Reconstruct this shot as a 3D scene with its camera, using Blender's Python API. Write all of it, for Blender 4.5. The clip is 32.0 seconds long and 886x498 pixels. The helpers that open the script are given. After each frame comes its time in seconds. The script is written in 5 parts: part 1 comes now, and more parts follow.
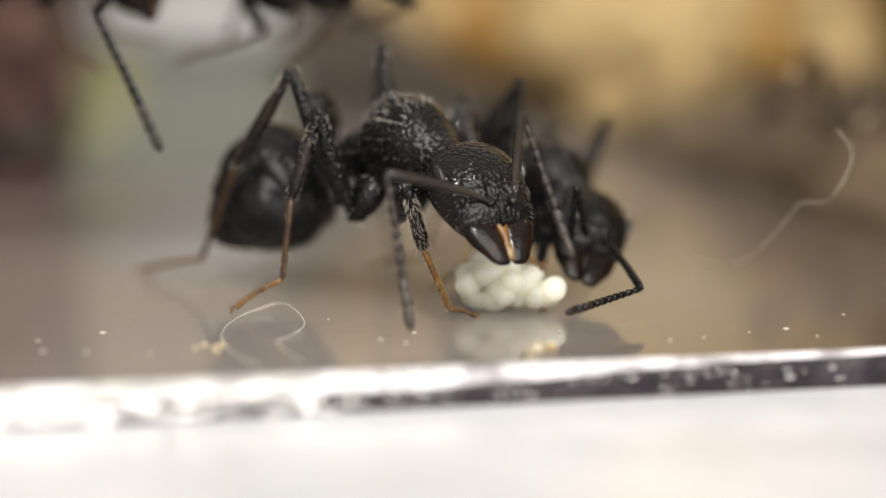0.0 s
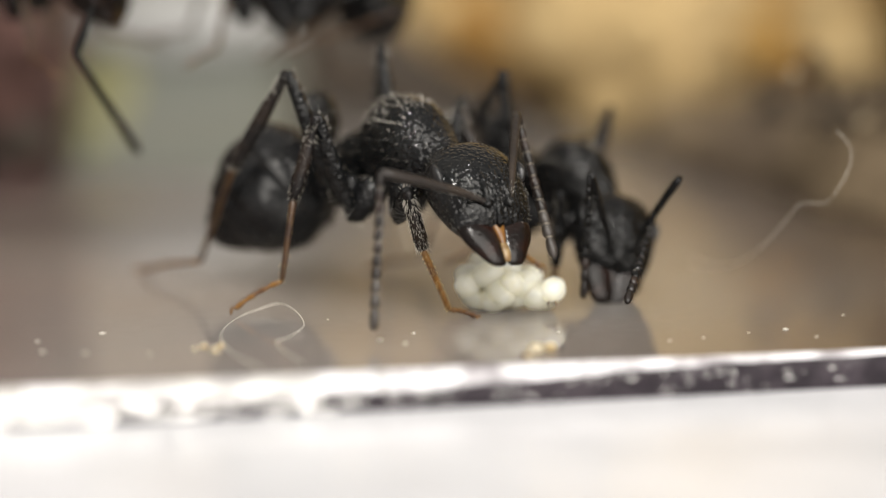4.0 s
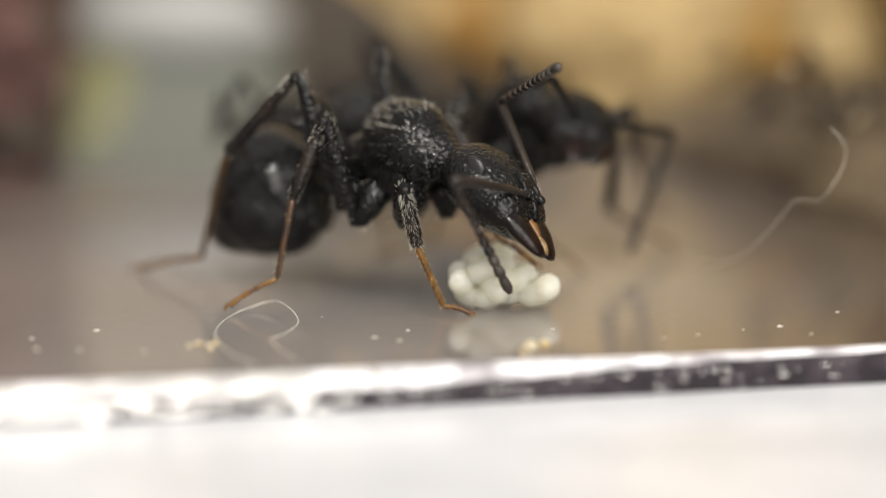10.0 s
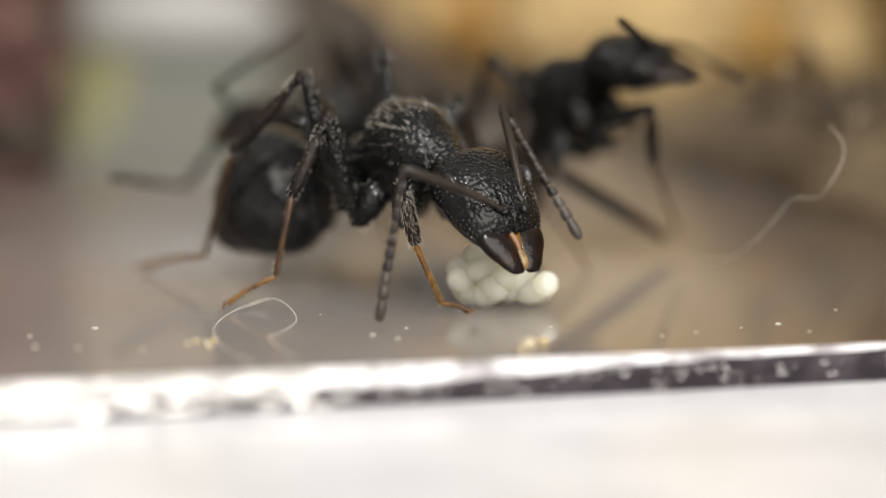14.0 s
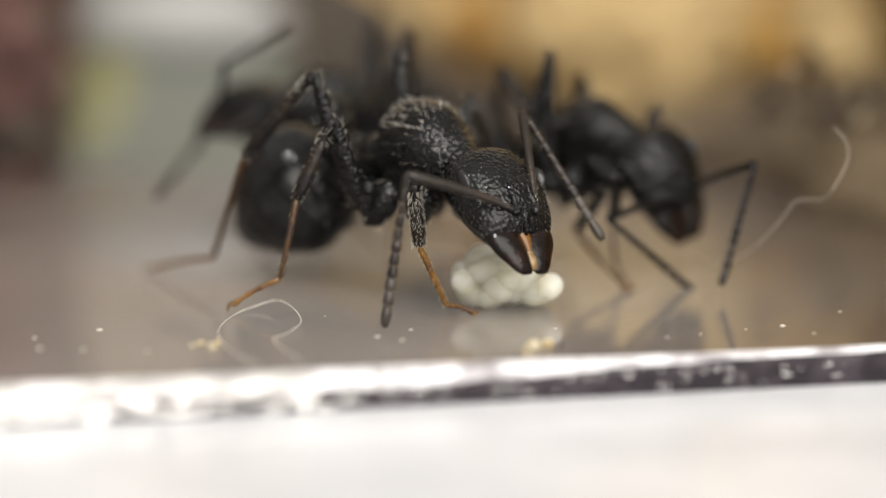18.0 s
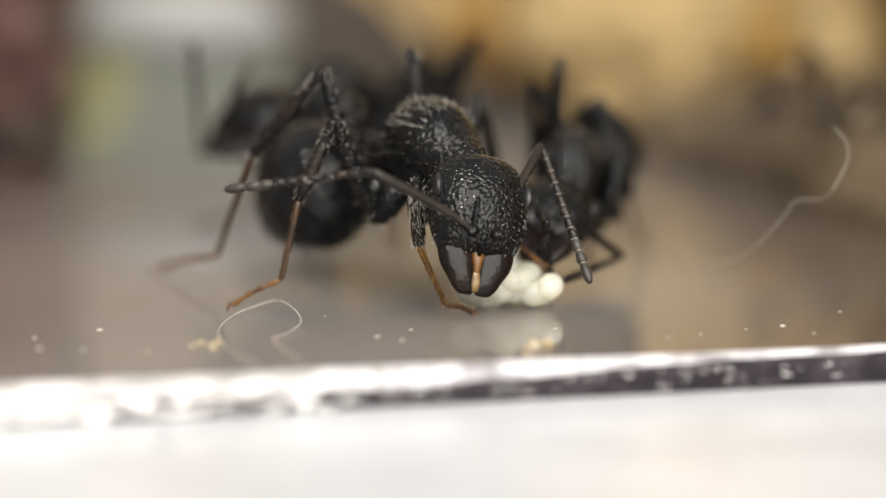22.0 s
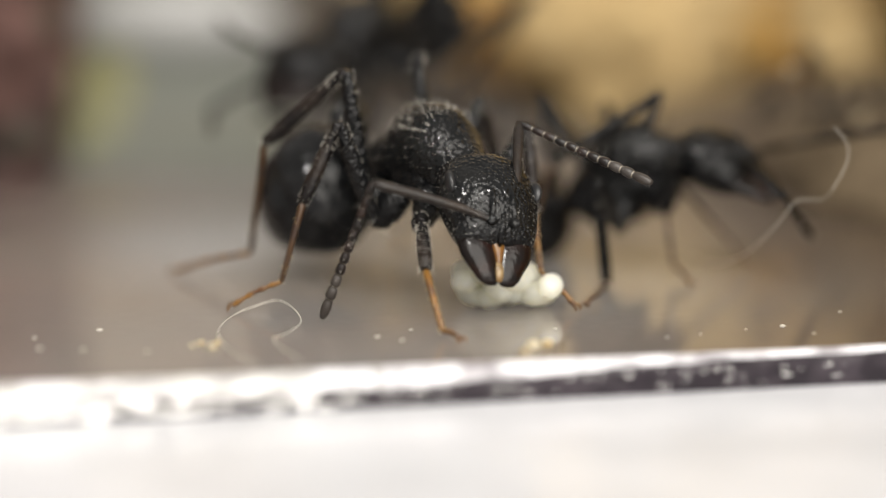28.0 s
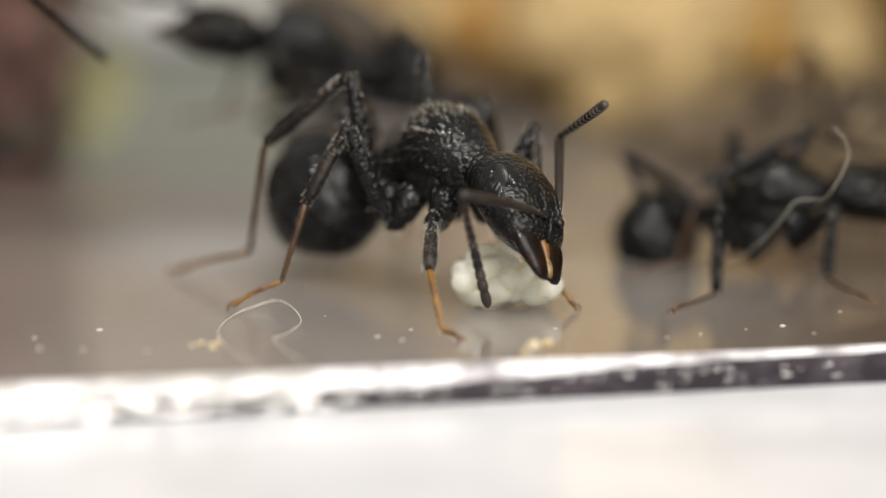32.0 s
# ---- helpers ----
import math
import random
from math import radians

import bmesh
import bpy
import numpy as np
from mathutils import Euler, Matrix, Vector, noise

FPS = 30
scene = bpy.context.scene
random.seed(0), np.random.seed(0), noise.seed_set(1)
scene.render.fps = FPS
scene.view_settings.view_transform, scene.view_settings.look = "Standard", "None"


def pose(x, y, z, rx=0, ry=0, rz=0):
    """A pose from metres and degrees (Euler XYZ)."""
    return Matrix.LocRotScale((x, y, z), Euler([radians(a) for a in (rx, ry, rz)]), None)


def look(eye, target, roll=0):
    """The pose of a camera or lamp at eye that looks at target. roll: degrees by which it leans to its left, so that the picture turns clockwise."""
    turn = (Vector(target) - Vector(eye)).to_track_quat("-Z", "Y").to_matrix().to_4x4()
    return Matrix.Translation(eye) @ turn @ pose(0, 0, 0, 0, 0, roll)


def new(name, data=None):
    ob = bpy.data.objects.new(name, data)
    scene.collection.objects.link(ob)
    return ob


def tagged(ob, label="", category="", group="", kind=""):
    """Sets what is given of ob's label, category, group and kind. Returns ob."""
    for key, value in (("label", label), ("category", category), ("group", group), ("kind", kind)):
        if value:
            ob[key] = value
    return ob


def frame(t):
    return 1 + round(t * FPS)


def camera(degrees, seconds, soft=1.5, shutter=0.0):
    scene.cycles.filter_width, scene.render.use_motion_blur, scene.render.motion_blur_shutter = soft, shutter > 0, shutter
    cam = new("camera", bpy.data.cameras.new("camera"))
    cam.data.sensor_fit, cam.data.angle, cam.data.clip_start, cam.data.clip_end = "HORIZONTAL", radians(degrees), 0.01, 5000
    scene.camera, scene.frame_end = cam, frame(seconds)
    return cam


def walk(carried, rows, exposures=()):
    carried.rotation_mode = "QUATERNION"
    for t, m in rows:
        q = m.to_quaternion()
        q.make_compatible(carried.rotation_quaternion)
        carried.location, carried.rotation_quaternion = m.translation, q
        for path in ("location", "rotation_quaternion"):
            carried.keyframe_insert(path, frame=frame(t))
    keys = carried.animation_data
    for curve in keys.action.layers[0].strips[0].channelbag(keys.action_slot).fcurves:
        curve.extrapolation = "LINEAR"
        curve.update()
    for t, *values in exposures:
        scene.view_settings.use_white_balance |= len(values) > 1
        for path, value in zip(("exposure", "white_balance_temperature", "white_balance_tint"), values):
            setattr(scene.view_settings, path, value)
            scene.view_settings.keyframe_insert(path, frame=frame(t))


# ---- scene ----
# A nest of black ants on a glossy plate, seen through a macro lens.
# Plan in millimetres: x to the right, y away from the lens, z up; the plate's top is z = 0.
MM = 0.001
DIST = 80.0                      # lens to the plane in focus
TILT = radians(10.0)             # downward look
TARGET = Vector((0, 0, 0.77))
SIGHT = Vector((0, math.cos(TILT), -math.sin(TILT)))
RISE = Vector((0, math.sin(TILT), math.cos(TILT)))
SCALE = 140.0                    # steps of the plan grid per millimetre in the plane in focus

cam = camera(2 * math.degrees(math.atan(784 / SCALE / DIST)), 32.0, soft=1.2)
cam.data.dof.use_dof = True
cam.data.dof.focus_distance = (DIST - 0.7) * MM
cam.data.dof.aperture_fstop = 257.0 / 5.2
EYE = (TARGET - SIGHT * DIST) * MM


def aim(t, dx, dy):
    p = TARGET + Vector((-dx / SCALE, 0, 0)) + RISE * (dy / SCALE)
    return t, look(EYE, p * MM)


walk(cam, [aim(0, 6, 5), aim(3, 5.5, 6), aim(3.5, 6, 6), aim(5.5, 0, 6), aim(6.5, 0, 5.5), aim(7.2, -3, 3), aim(9, -4, 2),
           aim(10, -5, 1), aim(11, -5, -2), aim(12.2, -6, -2), aim(13, -8, -3), aim(14.5, -8, -3), aim(16.5, 0, 0),
           aim(24, 0, 0), aim(32, 0, 0)])

# ---- light ----
world = bpy.data.worlds.new("world")
scene.world = world
world.use_nodes = True
bg = world.node_tree.nodes["Background"]
bg.inputs[0].default_value = (1.0, 0.95, 0.88, 1)
bg.inputs[1].default_value = 0.54


def lamp(name, eye, target, w, h, power, colour):
    data = bpy.data.lights.new(name, "AREA")
    data.shape, data.size, data.size_y, data.energy, data.color = "RECTANGLE", w * MM, h * MM, power, colour
    ob = new(name, data)
    ob.matrix_world = look(Vector(eye) * MM, Vector(target) * MM)
    return ob


lamp("diffuser_lamp", (58, -128, 92), (0, 4, 0), 200, 150, 0.545, (1.0, 0.95, 0.88))
lamp("led_lamp", (-8, -90, 150), (0, 2, 0), 7, 7, 0.19, (1.0, 0.97, 0.92))
scene.view_settings.exposure = 0.0


# ---- materials ----
def material(name, base, rough=0.5, metal=0.0, spot=None, spot_scale=900, spot_at=(0.45, 0.6), grain=4000, grain_amount=0.2,
             bump=0.0, bump_scale=9000, coat=0.0, sheen=0.0, sub=0.0, glass=0.0, ior=1.5, rand=0.0, spec=0.5, bump_detail=3):
    """A surface: base colour varied by broad stains and fine grain, with fine relief. Scales are per metre."""
    m = bpy.data.materials.new(name)
    m.use_nodes = True
    nt = m.node_tree
    b = nt.nodes["Principled BSDF"]
    tc = nt.nodes.new("ShaderNodeTexCoord")

    def noisy(scale, detail=4):
        n = nt.nodes.new("ShaderNodeTexNoise")
        n.inputs["Scale"].default_value, n.inputs["Detail"].default_value = scale, detail
        nt.links.new(tc.outputs["Object"], n.inputs["Vector"])
        return n

    def mix(kind, a, c, f):
        x = nt.nodes.new("ShaderNodeMix")
        x.data_type, x.blend_type = "RGBA", kind
        for socket, v in ((x.inputs[6], a), (x.inputs[7], c), (x.inputs[0], f)):
            if isinstance(v, (int, float)):
                socket.default_value = v
            elif isinstance(v, tuple):
                socket.default_value = (*v, 1)
            else:
                nt.links.new(v, socket)
        return x.outputs[2]

    colour = tuple(base)
    if spot:
        r = nt.nodes.new("ShaderNodeMapRange")
        r.inputs[1].default_value, r.inputs[2].default_value = spot_at
        nt.links.new(noisy(spot_scale, 3).outputs[0], r.inputs[0])
        colour = mix("MIX", colour, tuple(spot), r.outputs[0])
    g = nt.nodes.new("ShaderNodeMapRange")
    g.inputs[1].default_value, g.inputs[2].default_value = 0.3, 0.7
    g.inputs[3].default_value, g.inputs[4].default_value = 1 - grain_amount, 1 + grain_amount
    nt.links.new(noisy(grain).outputs[0], g.inputs[0])
    colour = mix("MULTIPLY", colour, g.outputs[0], 1.0)
    if rand:
        info = nt.nodes.new("ShaderNodeObjectInfo")
        k = nt.nodes.new("ShaderNodeMapRange")
        k.inputs[3].default_value, k.inputs[4].default_value = 1 - rand, 1 + rand
        nt.links.new(info.outputs["Random"], k.inputs[0])
        colour = mix("MULTIPLY", colour, k.outputs[0], 1.0)
    nt.links.new(colour, b.inputs["Base Color"])
    rr = nt.nodes.new("ShaderNodeMapRange")
    rr.inputs[3].default_value, rr.inputs[4].default_value = rough * 0.8, min(1, rough * 1.25)
    nt.links.new(noisy(grain * 0.7).outputs[0], rr.inputs[0])
    nt.links.new(rr.outputs[0], b.inputs["Roughness"])
    b.inputs["Metallic"].default_value = metal
    b.inputs["Coat Weight"].default_value = coat
    b.inputs["Coat Roughness"].default_value = max(0.03, rough * 0.8)
    b.inputs["Sheen Weight"].default_value = sheen
    b.inputs["IOR"].default_value = ior
    b.inputs["Specular IOR Level"].default_value = spec
    b.inputs["Transmission Weight"].default_value = glass
    if sub:
        b.inputs["Subsurface Weight"].default_value = sub
        b.inputs["Subsurface Radius"].default_value = (1, 0.9, 0.7)
        b.inputs["Subsurface Scale"].default_value = 0.0006
    if bump:
        bm = nt.nodes.new("ShaderNodeBump")
        bm.inputs["Strength"].default_value = 1.0
        bm.inputs["Distance"].default_value = bump
        nt.links.new(noisy(bump_scale, bump_detail).outputs[0], bm.inputs["Height"])
        nt.links.new(bm.outputs[0], b.inputs["Normal"])
    return m


CHITIN = material("black_chitin", (0.0036, 0.0039, 0.0043), 0.1, spot=(0.007, 0.007, 0.007), spot_scale=3000, bump=3.4e-5, bump_scale=17000, bump_detail=0, spec=0.24)
HEAD_SKIN = material("head_chitin", (0.0036, 0.0039, 0.0043), 0.15, spot=(0.007, 0.007, 0.007), spot_scale=3000, bump=2.3e-5, bump_scale=21000, bump_detail=0, spec=0.26)
CHITIN_DULL = material("dull_chitin", (0.0035, 0.0036, 0.0039), 0.17, spot=(0.006, 0.006, 0.006), spot_scale=1500, bump=9e-5, bump_scale=5500, bump_detail=2, spec=0.2)
CHITIN_LEG = material("leg_chitin", (0.007, 0.006, 0.006), 0.2, spot=(0.014, 0.01, 0.008), spot_scale=2500, bump=2e-5, bump_scale=18000, spec=0.2)
FEELER = material("feeler_chitin", (0.008, 0.006, 0.0055), 0.35, spot=(0.016, 0.009, 0.007), spot_scale=4000, bump=4e-6, bump_scale=30000, spec=0.4)
FEELER_TIP = material("feeler_tip_chitin", (0.04, 0.034, 0.03), 0.45, spot=(0.03, 0.024, 0.02), spot_scale=5000, bump=4e-6, bump_scale=30000)
TARSUS = material("tarsus_chitin", (0.17, 0.078, 0.012), 0.3, spot=(0.07, 0.028, 0.006), spot_scale=5000, bump=5e-6, bump_scale=30000)
SHANK = material("shank_chitin", (0.05, 0.023, 0.007), 0.3, spot=(0.022, 0.010, 0.005), spot_scale=4000, bump=5e-6, bump_scale=30000)
SCAPE_SKIN = material("scape_chitin", (0.014, 0.011, 0.0095), 0.32, spot=(0.022, 0.016, 0.012), spot_scale=3000, bump=1.2e-5, bump_scale=16000, spec=0.3)
GOLD_HAIR = material("golden_hair", (0.6, 0.47, 0.26), 0.3)
TARSUS_DARK = material("dark_tarsus_chitin", (0.09, 0.045, 0.02), 0.4, spot=(0.05, 0.025, 0.014), spot_scale=3500, bump=3e-6, bump_scale=30000)
MANDIBLE = material("mandible_chitin", (0.005, 0.0034, 0.003), 0.2, spot=(0.013, 0.005, 0.0035), spot_scale=2500, spot_at=(0.48, 0.68), bump=8e-6, bump_scale=16000, bump_detail=2, spec=0.24)
EYE_MAT = material("eye_facets", (0.012, 0.012, 0.013), 0.3, bump=5e-6, bump_scale=60000)
HAIR = material("silver_hair", (0.36, 0.335, 0.295), 0.25)
GASTER = material("gaster_chitin", (0.007, 0.0072, 0.0077), 0.13, spot=(0.012, 0.012, 0.0125), spot_scale=3000, bump=5e-5, bump_scale=3000, bump_detail=2, spec=0.24)
MEMBRANE = material("antenna_joint", (0.17, 0.15, 0.12), 0.45)
LIP = material("lip_chitin", (0.13, 0.056, 0.008), 0.35, spot=(0.075, 0.025, 0.01), spot_scale=5000)
TONGUE = material("tongue_skin", (0.24, 0.17, 0.08), 0.3, spot=(0.15, 0.09, 0.035), spot_scale=6000)
EGG = material("egg_shell", (0.93, 0.905, 0.75), 0.3, grain_amount=0.03, bump=1e-6, sub=1.0)
PLATE = material("grey_plate", (0.203, 0.19, 0.18), 0.03, spot=(0.216, 0.19, 0.172), spot_scale=150, grain=4000, grain_amount=0.03, ior=1.5, spec=0.25)
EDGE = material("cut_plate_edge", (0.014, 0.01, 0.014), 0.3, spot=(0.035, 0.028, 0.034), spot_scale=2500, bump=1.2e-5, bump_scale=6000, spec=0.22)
# Bevel tones: near white paints in its highlight, grey where it is weaker.
BEVEL_DULL = material("dull_bevel", (0.36, 0.35, 0.35), 0.35, spot=(0.55, 0.54, 0.52), spot_scale=1100, spot_at=(0.48, 0.62), bump=2e-5, bump_scale=4000)
BEVEL = material("whitened_bevel", (0.62, 0.61, 0.635), 0.3, spot=(0.26, 0.245, 0.26), spot_scale=1100, spot_at=(0.5, 0.62), bump=1.5e-5, bump_scale=5000)
WHITE = material("white_base", (0.62, 0.625, 0.65), 0.22, spot=(0.54, 0.545, 0.57), spot_scale=400, grain_amount=0.03)
TAN = material("tan_sponge", (0.36, 0.25, 0.096), 0.75, spot=(0.25, 0.135, 0.027), spot_scale=260, spot_at=(0.54, 0.68), grain=2500, grain_amount=0.25, bump=1.5e-4, bump_scale=1500)
MILKY = material("milky_plastic", (0.118, 0.125, 0.108), 0.35, spot=(0.1, 0.107, 0.09), spot_scale=160, spot_at=(0.5, 0.7), grain_amount=0.06)
RIM = material("white_plastic", (0.27, 0.27, 0.265), 0.4, spot=(0.225, 0.225, 0.225), spot_scale=300, grain_amount=0.05)
YELLOW = material("yellow_scrap", (0.21, 0.2, 0.085), 0.6, spot=(0.17, 0.17, 0.1), spot_scale=600)
CREAM = material("cream_sponge", (0.43, 0.31, 0.145), 0.75, spot=(0.4, 0.285, 0.13), spot_scale=500, grain=2500, grain_amount=0.2, bump=1.2e-4, bump_scale=1500)
ORANGE = material("orange_sponge", (0.28, 0.145, 0.028), 0.75, spot=(0.33, 0.2, 0.055), spot_scale=700, grain=2500, grain_amount=0.25, bump=1.2e-4, bump_scale=1500)
BARK = material("red_brown_bark", (0.078, 0.038, 0.031), 0.8, spot=(0.03, 0.018, 0.016), spot_scale=420, grain=3000, grain_amount=0.3, bump=2e-4, bump_scale=1500)
# Soil of the crumbs, darkened to serve as the mound's painted shade too.
SOIL_SHADE = material("soil_crumb", (0.042, 0.031, 0.02), 0.85, spot=(0.03, 0.022, 0.016), spot_scale=2000, grain=8000, grain_amount=0.5, bump=5e-5, bump_scale=5000)
LOAM = material("tan_loam", (0.15, 0.11, 0.065), 0.85, spot=(0.075, 0.053, 0.034), spot_scale=500, spot_at=(0.45, 0.65), grain=5000, grain_amount=0.4, bump=1e-4, bump_scale=2500)
PALE = material("pale_crumb", (0.55, 0.48, 0.34), 0.5, spot=(0.42, 0.31, 0.15), spot_scale=4000, bump=1e-5)
FIBRE = material("pale_fibre", (0.55, 0.52, 0.46), 0.35)
CHIP = material("plate_chip", (0.85, 0.84, 0.82), 0.25, metal=0.3)
WALL = material("nest_wall", (0.3, 0.25, 0.19), 0.8, spot=(0.2, 0.15, 0.1), spot_scale=120, bump=1e-4, bump_scale=800)


def translucent(m, share, colour):
    """Lets light through a skin: a share of what falls on it comes out on the other side."""
    nt = m.node_tree
    out = nt.nodes["Material Output"]
    t = nt.nodes.new("ShaderNodeBsdfTranslucent")
    t.inputs[0].default_value = (*colour, 1)
    mix = nt.nodes.new("ShaderNodeMixShader")
    mix.inputs[0].default_value = share
    nt.links.new(nt.nodes["Principled BSDF"].outputs[0], mix.inputs[1])
    nt.links.new(t.outputs[0], mix.inputs[2])
    nt.links.new(mix.outputs[0], out.inputs[0])


plate_skin = PLATE.node_tree.nodes["Principled BSDF"]     # light spreads inside the milky plate
plate_skin.subsurface_method = "BURLEY"
plate_skin.inputs["Subsurface Weight"].default_value = 1.0
plate_skin.inputs["Subsurface Radius"].default_value = (1, 1, 1)
plate_skin.inputs["Subsurface Scale"].default_value = 0.004
translucent(EGG, 0.5, (0.97, 0.96, 0.88))


def reflection_tint(m, colour, start, end):
    """A patchy tint that paints brown reflections into a surface, from none at x = start to full at x = end
    (millimetres).
    """
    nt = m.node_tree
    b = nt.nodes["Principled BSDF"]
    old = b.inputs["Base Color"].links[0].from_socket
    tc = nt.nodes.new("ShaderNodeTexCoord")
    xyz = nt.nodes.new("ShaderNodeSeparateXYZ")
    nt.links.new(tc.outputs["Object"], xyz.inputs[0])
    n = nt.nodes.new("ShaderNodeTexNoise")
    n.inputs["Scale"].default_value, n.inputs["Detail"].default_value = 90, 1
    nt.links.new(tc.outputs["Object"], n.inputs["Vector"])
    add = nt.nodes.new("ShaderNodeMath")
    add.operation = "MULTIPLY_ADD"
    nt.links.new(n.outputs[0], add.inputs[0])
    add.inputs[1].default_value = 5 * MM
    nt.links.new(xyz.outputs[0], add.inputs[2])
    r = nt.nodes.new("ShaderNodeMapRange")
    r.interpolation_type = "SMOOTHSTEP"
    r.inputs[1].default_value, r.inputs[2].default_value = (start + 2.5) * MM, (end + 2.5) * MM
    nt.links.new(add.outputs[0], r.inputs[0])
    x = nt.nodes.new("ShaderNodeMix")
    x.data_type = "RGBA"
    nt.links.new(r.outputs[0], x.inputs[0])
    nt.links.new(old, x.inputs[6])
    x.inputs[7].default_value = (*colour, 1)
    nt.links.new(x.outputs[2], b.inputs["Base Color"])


# Right: reflected soil and sponge painted in; left: the bark's reflection.
reflection_tint(PLATE, (0.072, 0.05, 0.032), 0.0, 7.0)
reflection_tint(PLATE, (0.165, 0.13, 0.112), -2.5, -7.0)


# ---- mesh helpers ----
def mesh_of(bm, name, mat, smooth=True):
    bmesh.ops.scale(bm, vec=(MM, MM, MM), verts=bm.verts)
    me = bpy.data.meshes.new(name)
    bm.to_mesh(me)
    bm.free()
    for p in me.polygons:
        p.use_smooth = smooth
    for m in (mat if isinstance(mat, (list, tuple)) else [mat]):
        me.materials.append(m)
    return me


def part(name, bm, mat, parent=None, label="", smooth=True):
    ob = new(name, mesh_of(bm, name, mat, smooth))
    ob.parent = parent
    if label:
        tagged(ob, label)
    return ob


def loft(bm, rings, n=20, mat=0):
    """A closed skin through rings (centre, u, v): ellipses with half axes u and v."""
    made = []
    for c, u, v in rings:
        made.append([bm.verts.new(c + u * math.cos(2 * math.pi * k / n) + v * math.sin(2 * math.pi * k / n)) for k in range(n)])
    for i, (a, b) in enumerate(zip(made, made[1:])):
        for k in range(n):
            f = bm.faces.new((a[k], a[(k + 1) % n], b[(k + 1) % n], b[k]))
            f.material_index = mat[i] if isinstance(mat, list) else mat
    for ring, c in ((made[0], rings[0][0]), (made[-1], rings[-1][0])):
        tip = bm.verts.new(c)
        for k in range(n):
            pair = (ring[(k + 1) % n], ring[k], tip) if ring is made[0] else (ring[k], ring[(k + 1) % n], tip)
            bm.faces.new(pair).material_index = mat[0 if ring is made[0] else -1] if isinstance(mat, list) else mat
    return made


def along_x(bm, rows, n=24, mat=0, lump=0.0):
    """A skin along x; rows: x, half width, half height, centre height."""
    before = set(bm.verts)
    loft(bm, [(Vector((x, 0, cz)), Vector((0, w, 0)), Vector((0, 0, h))) for x, w, h, cz in finer(rows)], n, mat)
    if lump:
        for v in bm.verts:
            if v not in before:
                v.co += Vector((0, 0, 1)) * lump * noise.noise(v.co * 4)


def finer(rows, k=3):
    """Rows of numbers, eased to k times as many."""
    out = []
    rows = [tuple(r) for r in rows]
    for i in range(len(rows) - 1):
        p0, p1, p2, p3 = rows[max(i - 1, 0)], rows[i], rows[i + 1], rows[min(i + 2, len(rows) - 1)]
        for j in range(k):
            s = j / k
            out.append(tuple(0.5 * (2 * b + (c - a) * s + (2 * a - 5 * b + 4 * c - d) * s * s + (3 * b - a - 3 * c + d) * s ** 3)
                             for a, b, c, d in zip(p0, p1, p2, p3)))
    out.append(rows[-1])
    return out


def tube(bm, points, radii, n=8, mat=0, flat=1.0):
    """A tapered tube through points."""
    points = [Vector(p) for p in points]
    rings = []
    side = None
    for i, p in enumerate(points):
        d = (points[min(i + 1, len(points) - 1)] - points[max(i - 1, 0)]).normalized()
        if side is None:
            side = d.orthogonal().normalized()
        side = (side - d * side.dot(d)).normalized()
        rings.append((p, side * radii[i] * flat, d.cross(side) * radii[i]))
    loft(bm, rings, n, mat)


def ball(bm, centre, size, turn=None, mat=0, u=14, v=9):
    m = Matrix.Translation(centre) @ (turn or Matrix.Identity(4)) @ Matrix.Diagonal((*size, 1))
    made = bmesh.ops.create_uvsphere(bm, u_segments=u, v_segments=v, radius=1, matrix=m)["verts"]
    for f in {f for w in made for f in w.link_faces}:
        f.material_index = mat
    return made


def spike(bm, base, tip, r, mat=0):
    """A three-sided hair."""
    d = (tip - base).normalized()
    s = d.orthogonal().normalized()
    q = d.cross(s)
    ring = [bm.verts.new(base + (s * math.cos(a) + q * math.sin(a)) * r) for a in (0, 2.1, 4.2)]
    top = bm.verts.new(tip)
    for k in range(3):
        bm.faces.new((ring[k], ring[(k + 1) % 3], top)).material_index = mat


def furry(name, source, count, length, lean, parent, keep=None, r=0.007, seed=1, mat=None):
    """Hairs over a mesh, leaning along lean: one part of kind stuff."""
    rnd = random.Random(seed)
    bm = bmesh.new()
    faces = [p for p in source.polygons if p.area > 0 and (keep is None or keep(p.center / MM, p.normal))]
    weights = [p.area for p in faces]
    for p in rnd.choices(faces, weights, k=count):
        ws = [rnd.random() for _ in p.vertices]
        base = sum((source.vertices[i].co * w for i, w in zip(p.vertices, ws)), Vector()) / sum(ws) / MM
        d = (p.normal + Vector(lean) + Vector((rnd.uniform(-.3, .3), rnd.uniform(-.3, .3), rnd.uniform(-.3, .3)))).normalized()
        spike(bm, base - d * 0.01, base + d * length * rnd.uniform(0.5, 1.2), r * rnd.uniform(.7, 1.2))
    return tagged(part(name, bm, mat or HAIR, parent, "fine silvery hairs", smooth=False), kind="stuff")



